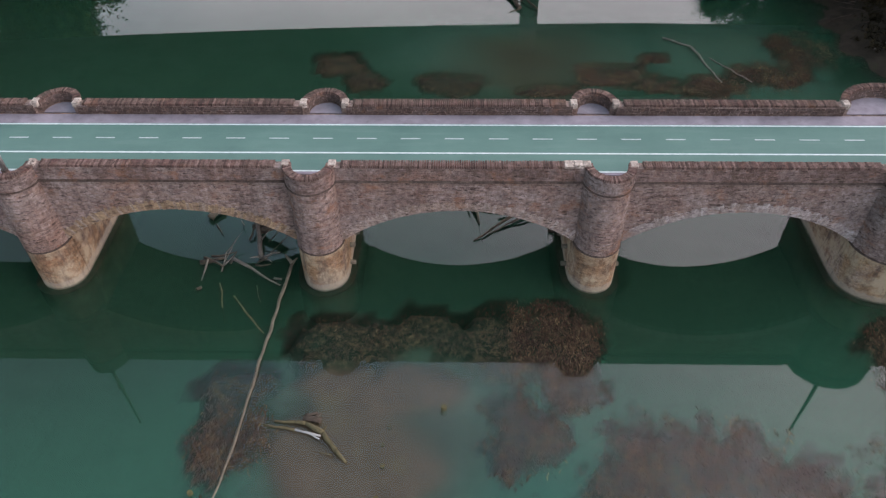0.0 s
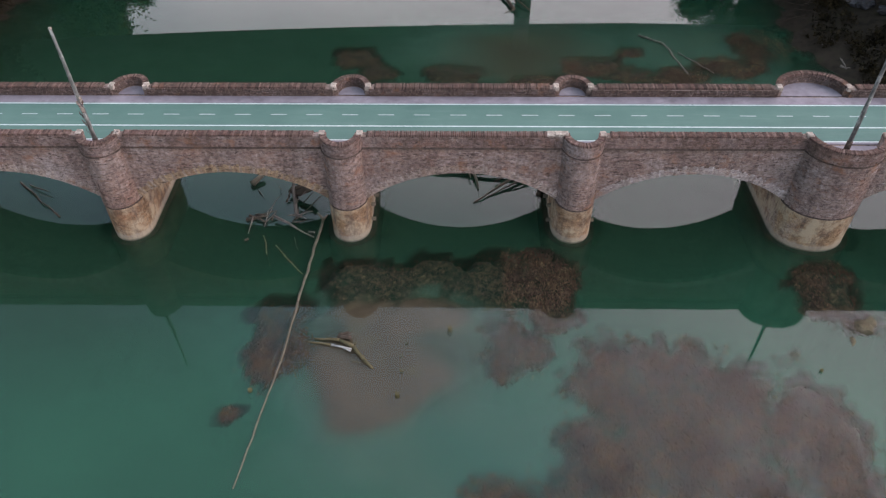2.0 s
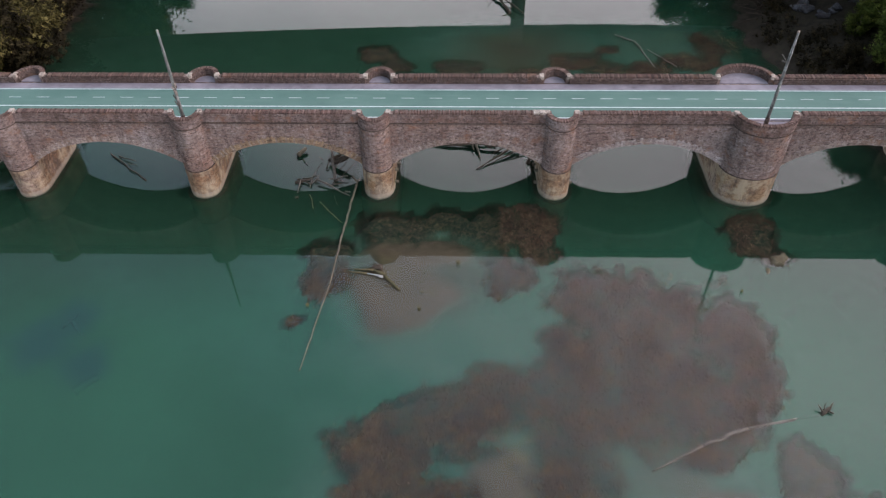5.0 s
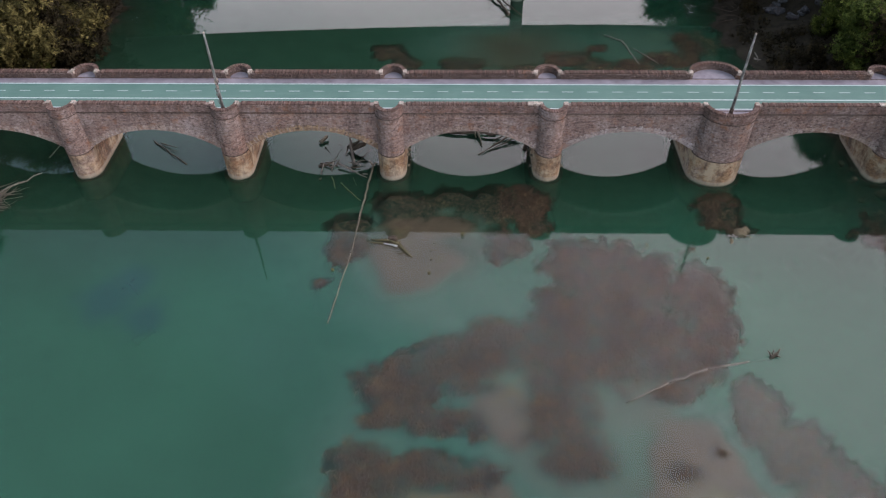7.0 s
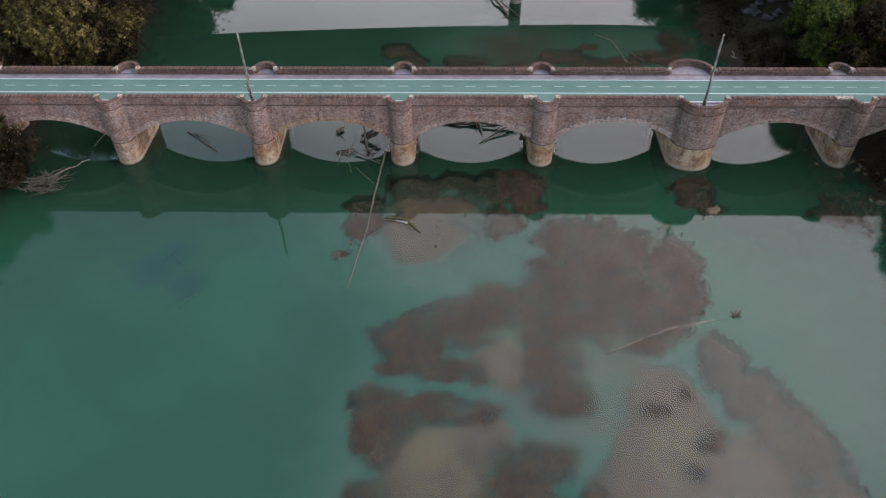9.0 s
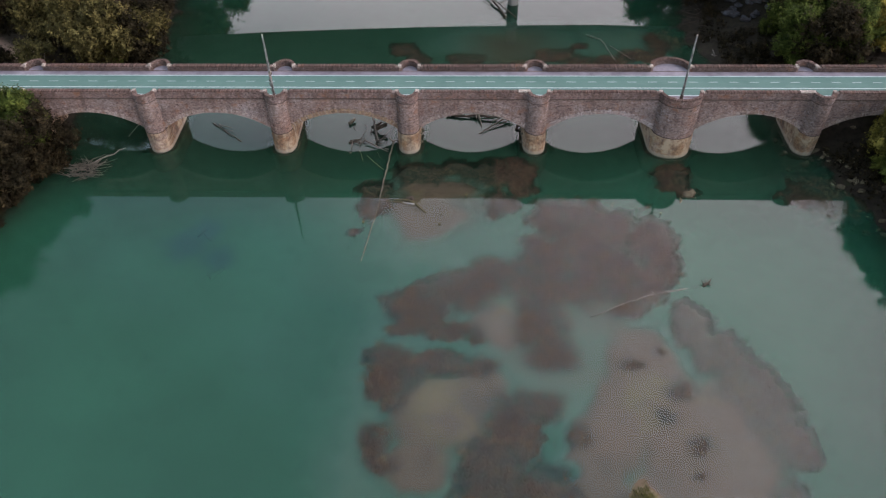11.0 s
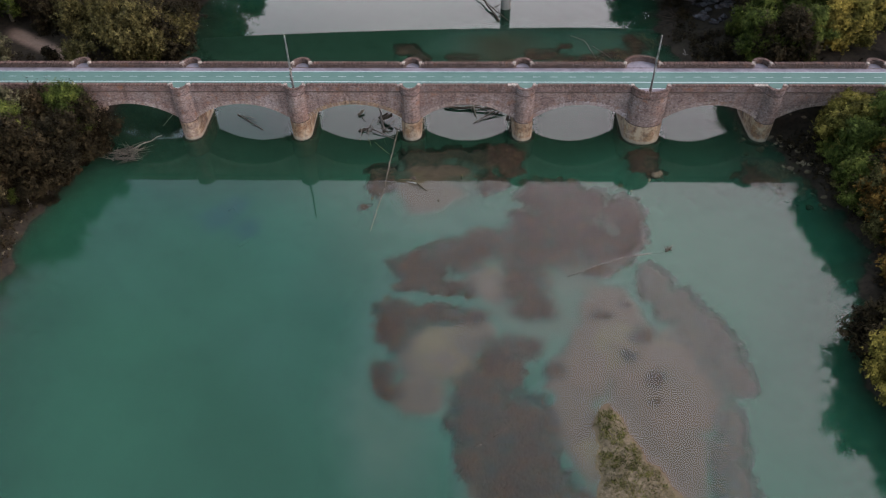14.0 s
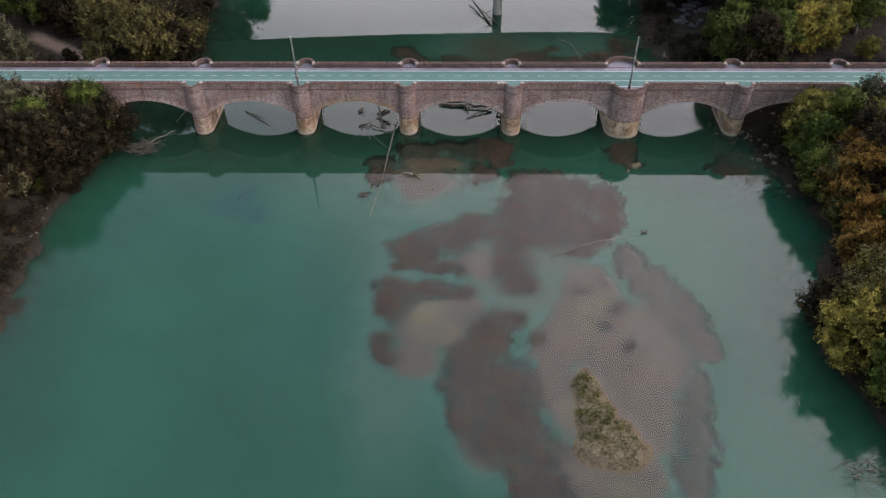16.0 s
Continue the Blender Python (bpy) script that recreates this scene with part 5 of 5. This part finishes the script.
def stump(x, y, h, r):
    ob = thing("stump", "short mossy timber stump standing in the shallows", "stump", pose(x, y, -0.5), "stumps in the shallows")
    bm = bmesh.new()
    tube(bm, [(0, 0, 0), (0.03, 0, 0.3), (0.02, 0.02, 0.5 + h)], [r * 0.95, r * 0.82, r * 0.72], 10)
    part("stake", bm, STUMP_M, ob)


for x, y, h, r in ((-3.82, -12.28, 0.12, 0.16), (3.65, -12.45, 0.14, 0.15), (3.78, -10.94, 0.0, 0.14), (6.26, -8.15, 0.16, 0.17), (25.44, -10.74, 0.12, 0.11), (3.7, -9.94, -0.05, 0.14), (3.92, -9.04, -0.08, 0.12)):
    stump(x, y, h, r)

# ---------------------------------------------------------------- masonry of the bridge, piece by piece
pr = random.Random(21)
for i, sp in enumerate(spans):
    c, s, r = arch_of(i)
    zc = CROWN - r
    half = math.asin(s / r)
    n = 84
    a = half / n * 0.95
    shapes = []
    for deep in (0.40, 0.47, 0.55):
        bm = bmesh.new()
        for y in (FRONT - 0.03, FRONT + 0.3):
            for rad in (r - 0.012, r + deep):
                for t in (-a, a):
                    bm.verts.new((rad * math.sin(t), y, rad * math.cos(t)))
        v = list(bm.verts)
        for f in ((0, 1, 3, 2), (4, 6, 7, 5), (0, 4, 5, 1), (2, 3, 7, 6), (0, 2, 6, 4), (1, 5, 7, 3)):
            bm.faces.new([v[q] for q in f])
        bmesh.ops.recalc_face_normals(bm, faces=bm.faces)
        shapes.append(mesh_of("voussoir", bm, {4: M_ARCH_PALE, 2: M_ARCH_TAN}.get(i, M_ARCHSTONE)))
    for k in range(n):
        t = -half + (2 * k + 1) * half / n + pr.uniform(-0.05, 0.05) * half / n
        part("voussoir", shapes[pr.randrange(3)], None, sp, m=pose(c, pr.uniform(-0.018, 0.014), zc, 0, math.degrees(t), 0))


def courses(u0, u1, v0, v1, rng, low=None, hi=0.125, ln=0.30):
    """Stones of uneven courses as (u, v, width, height)."""
    v = v0
    while v < v1 - 0.06:
        h = min(hi * rng.uniform(0.6, 1.25), v1 - v)
        u = u0 + rng.uniform(-0.2, 0)
        while u < u1:
            w = ln * rng.uniform(0.45, 1.6)
            a, b = max(u, u0), min(u + w, u1)
            if b - a > 0.08 and (low is None or v > low((a + b) / 2)):
                yield (a + b) / 2, v + h / 2, b - a, h
            u += w
        v += h


def stones_mesh(name, items, place, rng, gap=0.010, proud=0.022, mat=None):
    """All stones of one face as one mesh; place(u, v, d) gives the point d in front of the wall."""
    vs, fs = [], []
    for u, v, w, h in items:
        d = proud * rng.uniform(0.25, 1.2)
        n = len(vs)
        j = lambda: rng.uniform(-0.02, 0.02)
        a, b = w / 2 - gap / 2, h / 2 - gap / 2
        for dd, k in ((-0.01, 1.0), (d, 0.9)):
            for su, sv in ((-1, -1), (1, -1), (1, 1), (-1, 1)):
                vs.append(place(u + su * a * k + j(), v + sv * b * k + j(), dd))
        fs += [(n + 4, n + 5, n + 6, n + 7)] + [(n + k, n + (k + 1) % 4, n + 4 + (k + 1) % 4, n + 4 + k) for k in range(4)]
    return raw(name, vs, fs, mat or M_STONE)


units = []
for k in range(6):
    r6 = random.Random(k)
    units.append(stones_mesh("stone", [(0, 0, 1, 1)], lambda u, v, d: (u, -d, v), r6, 0.08, 1.0))
    units[-1].materials[0] = M_STONE_ONE

for i, sp in enumerate(spans):
    x0, x1 = PIERS[i][0] + PIERS[i][1] - 0.15, PIERS[i + 1][0] - PIERS[i + 1][1] + 0.15
    c, _, r = arch_of(i)
    low = lambda x, c=c, r=r: CROWN - r + math.sqrt(max((r + 0.44) ** 2 - (x - c) ** 2, 0))
    items = list(courses(x0, x1, SPRING + 0.1, BELT - 0.03, pr, low))
    single = [t for t in items if i == 3 and 2.0 < t[0] < 12.0][:295]
    rest = [t for t in items if t not in single]
    ob = part("rubble_facing", stones_mesh("rubble_facing", rest, lambda u, v, d: (u, FRONT - d, v), pr), None, sp)
    ob["kind"] = "stuff"
    for u, v, w, h in single:
        part("stone", units[pr.randrange(6)], None, sp, m=pose(u, FRONT, v) @ Matrix.Diagonal((w, pr.uniform(0.015, 0.045), h, 1)))


def brick_row(items, mat=None, top=TOP):
    """Bricks on edge: (x, y, half width, turn, y half depth)."""
    vs, fs = [], []
    for x, y, hw, t, hd in items:
        z0, z1 = top - 0.12, top + pr.uniform(-0.012, 0.014)
        n = len(vs)
        ct, st = math.cos(t), math.sin(t)
        for z, k in ((z0, 1.0), (z1, 0.88)):
            for sx, sy in ((-1, -1), (1, -1), (1, 1), (-1, 1)):
                px, py = sx * hw * k, sy * (hd - (0.012 if k < 1 else 0))
                vs.append((x + px * ct - py * st, y + px * st + py * ct, z))
        fs += [(n + 4, n + 5, n + 6, n + 7)] + [(n + k, n + (k + 1) % 4, n + 4 + (k + 1) % 4, n + 4 + k) for k in range(4)]
    return raw("coping_bricks", vs, fs, mat or M_BRICK)


for wall in [o for o in bridge.children if o.name.startswith("parapet")]:
    xs = [v.co.x for v in wall.data.vertices]
    ys = [v.co.y for v in wall.data.vertices]
    x0, x1, y0, y1 = min(xs), max(xs), min(ys), max(ys)
    near = y0 < 1
    row = [(x0 + 0.34 + 0.105 * (k + 0.5), (y0 + y1) / 2, 0.043, 0, (y1 - y0) / 2 + 0.02) for k in range(int((x1 - x0 - 0.68) / 0.105))]
    part("coping", brick_row(row, M_BRICK if near else M_BRICK_DARK, TOP if near else TOP_FAR), None, wall, "row of red-brown bricks on edge")["kind"] = "stuff"
    if near:
        items = courses(x0, x1, BELT + 0.03, TOP - 0.12, pr)
        me = stones_mesh("rubble_facing", items, lambda u, v, d: (u, y0 - d, v), pr, mat=M_PARAPET)
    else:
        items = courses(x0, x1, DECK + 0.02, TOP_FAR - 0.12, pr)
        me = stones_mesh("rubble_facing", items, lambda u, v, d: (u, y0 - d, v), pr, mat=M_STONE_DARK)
    part("rubble_facing", me, None, wall)["kind"] = "stuff"

for (cx, hw, out), pier in zip(PIERS, pier_parts):
    o = out - 0.05
    for side, y in ((-1, FRONT + 0.25), (1, BACK + 0.05)):
        a, b = hw - 0.02, o + 0.2
        n = int(math.pi * (a + b) / 2 / 0.105)
        row = []
        for k in range(n):
            t = math.pi * (k + 0.5) / n
            row.append((cx + (a - 0.18) * math.cos(t), y + side * (b - 0.18) * math.sin(t), 0.04, math.atan2(side * math.sin(t), math.cos(t)) - math.pi / 2, 0.2))
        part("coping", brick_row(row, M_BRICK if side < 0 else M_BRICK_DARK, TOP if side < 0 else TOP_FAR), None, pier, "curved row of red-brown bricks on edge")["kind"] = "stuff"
        if side < 0:
            for a, b, z0, z1 in ((hw - 0.06, o + 0.17, SPRING - 0.1, BELT - 0.06), (hw - 0.02, o + 0.2, BELT + 0.01, TOP - 0.12)):
                m = (a + b) / 2
                items = courses(0.02, math.pi * m - 0.02, z0, z1, pr)
                me = stones_mesh("rubble_facing", items,
                                 lambda u, v, d: (cx - (a + d) * math.cos(u / m), y - (b + d) * math.sin(u / m), v), pr)
                me.materials[0] = M_PARAPET if z0 > BELT else M_STONE
                part("rubble_facing", me, None, pier)["kind"] = "stuff"
        else:
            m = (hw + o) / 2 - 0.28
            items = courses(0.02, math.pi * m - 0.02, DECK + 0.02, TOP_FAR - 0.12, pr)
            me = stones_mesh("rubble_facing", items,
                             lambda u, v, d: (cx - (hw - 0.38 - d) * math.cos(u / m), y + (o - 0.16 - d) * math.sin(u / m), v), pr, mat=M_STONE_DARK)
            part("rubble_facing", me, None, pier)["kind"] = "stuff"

# timber stubs left in two of the piers
for k, sides in ((3, (1,)), (4, (-1, 1))):
    cx, hw, _ = PIERS[k]
    for sx in sides:
        for y, z in ((0.5, 0.35), (0.9, 1.2), (1.4, 2.0), (2.6, 0.5)):
            if sx == 1 and k == 4 and z > 0.4:
                continue
            bm = bmesh.new()
            tube(bm, [(cx + sx * (hw - 0.2), y, z), (cx + sx * (hw + 0.28), y, z)], [0.13, 0.12], 10)
            part("timber_stub", bm, M_LOG, pier_parts[k])
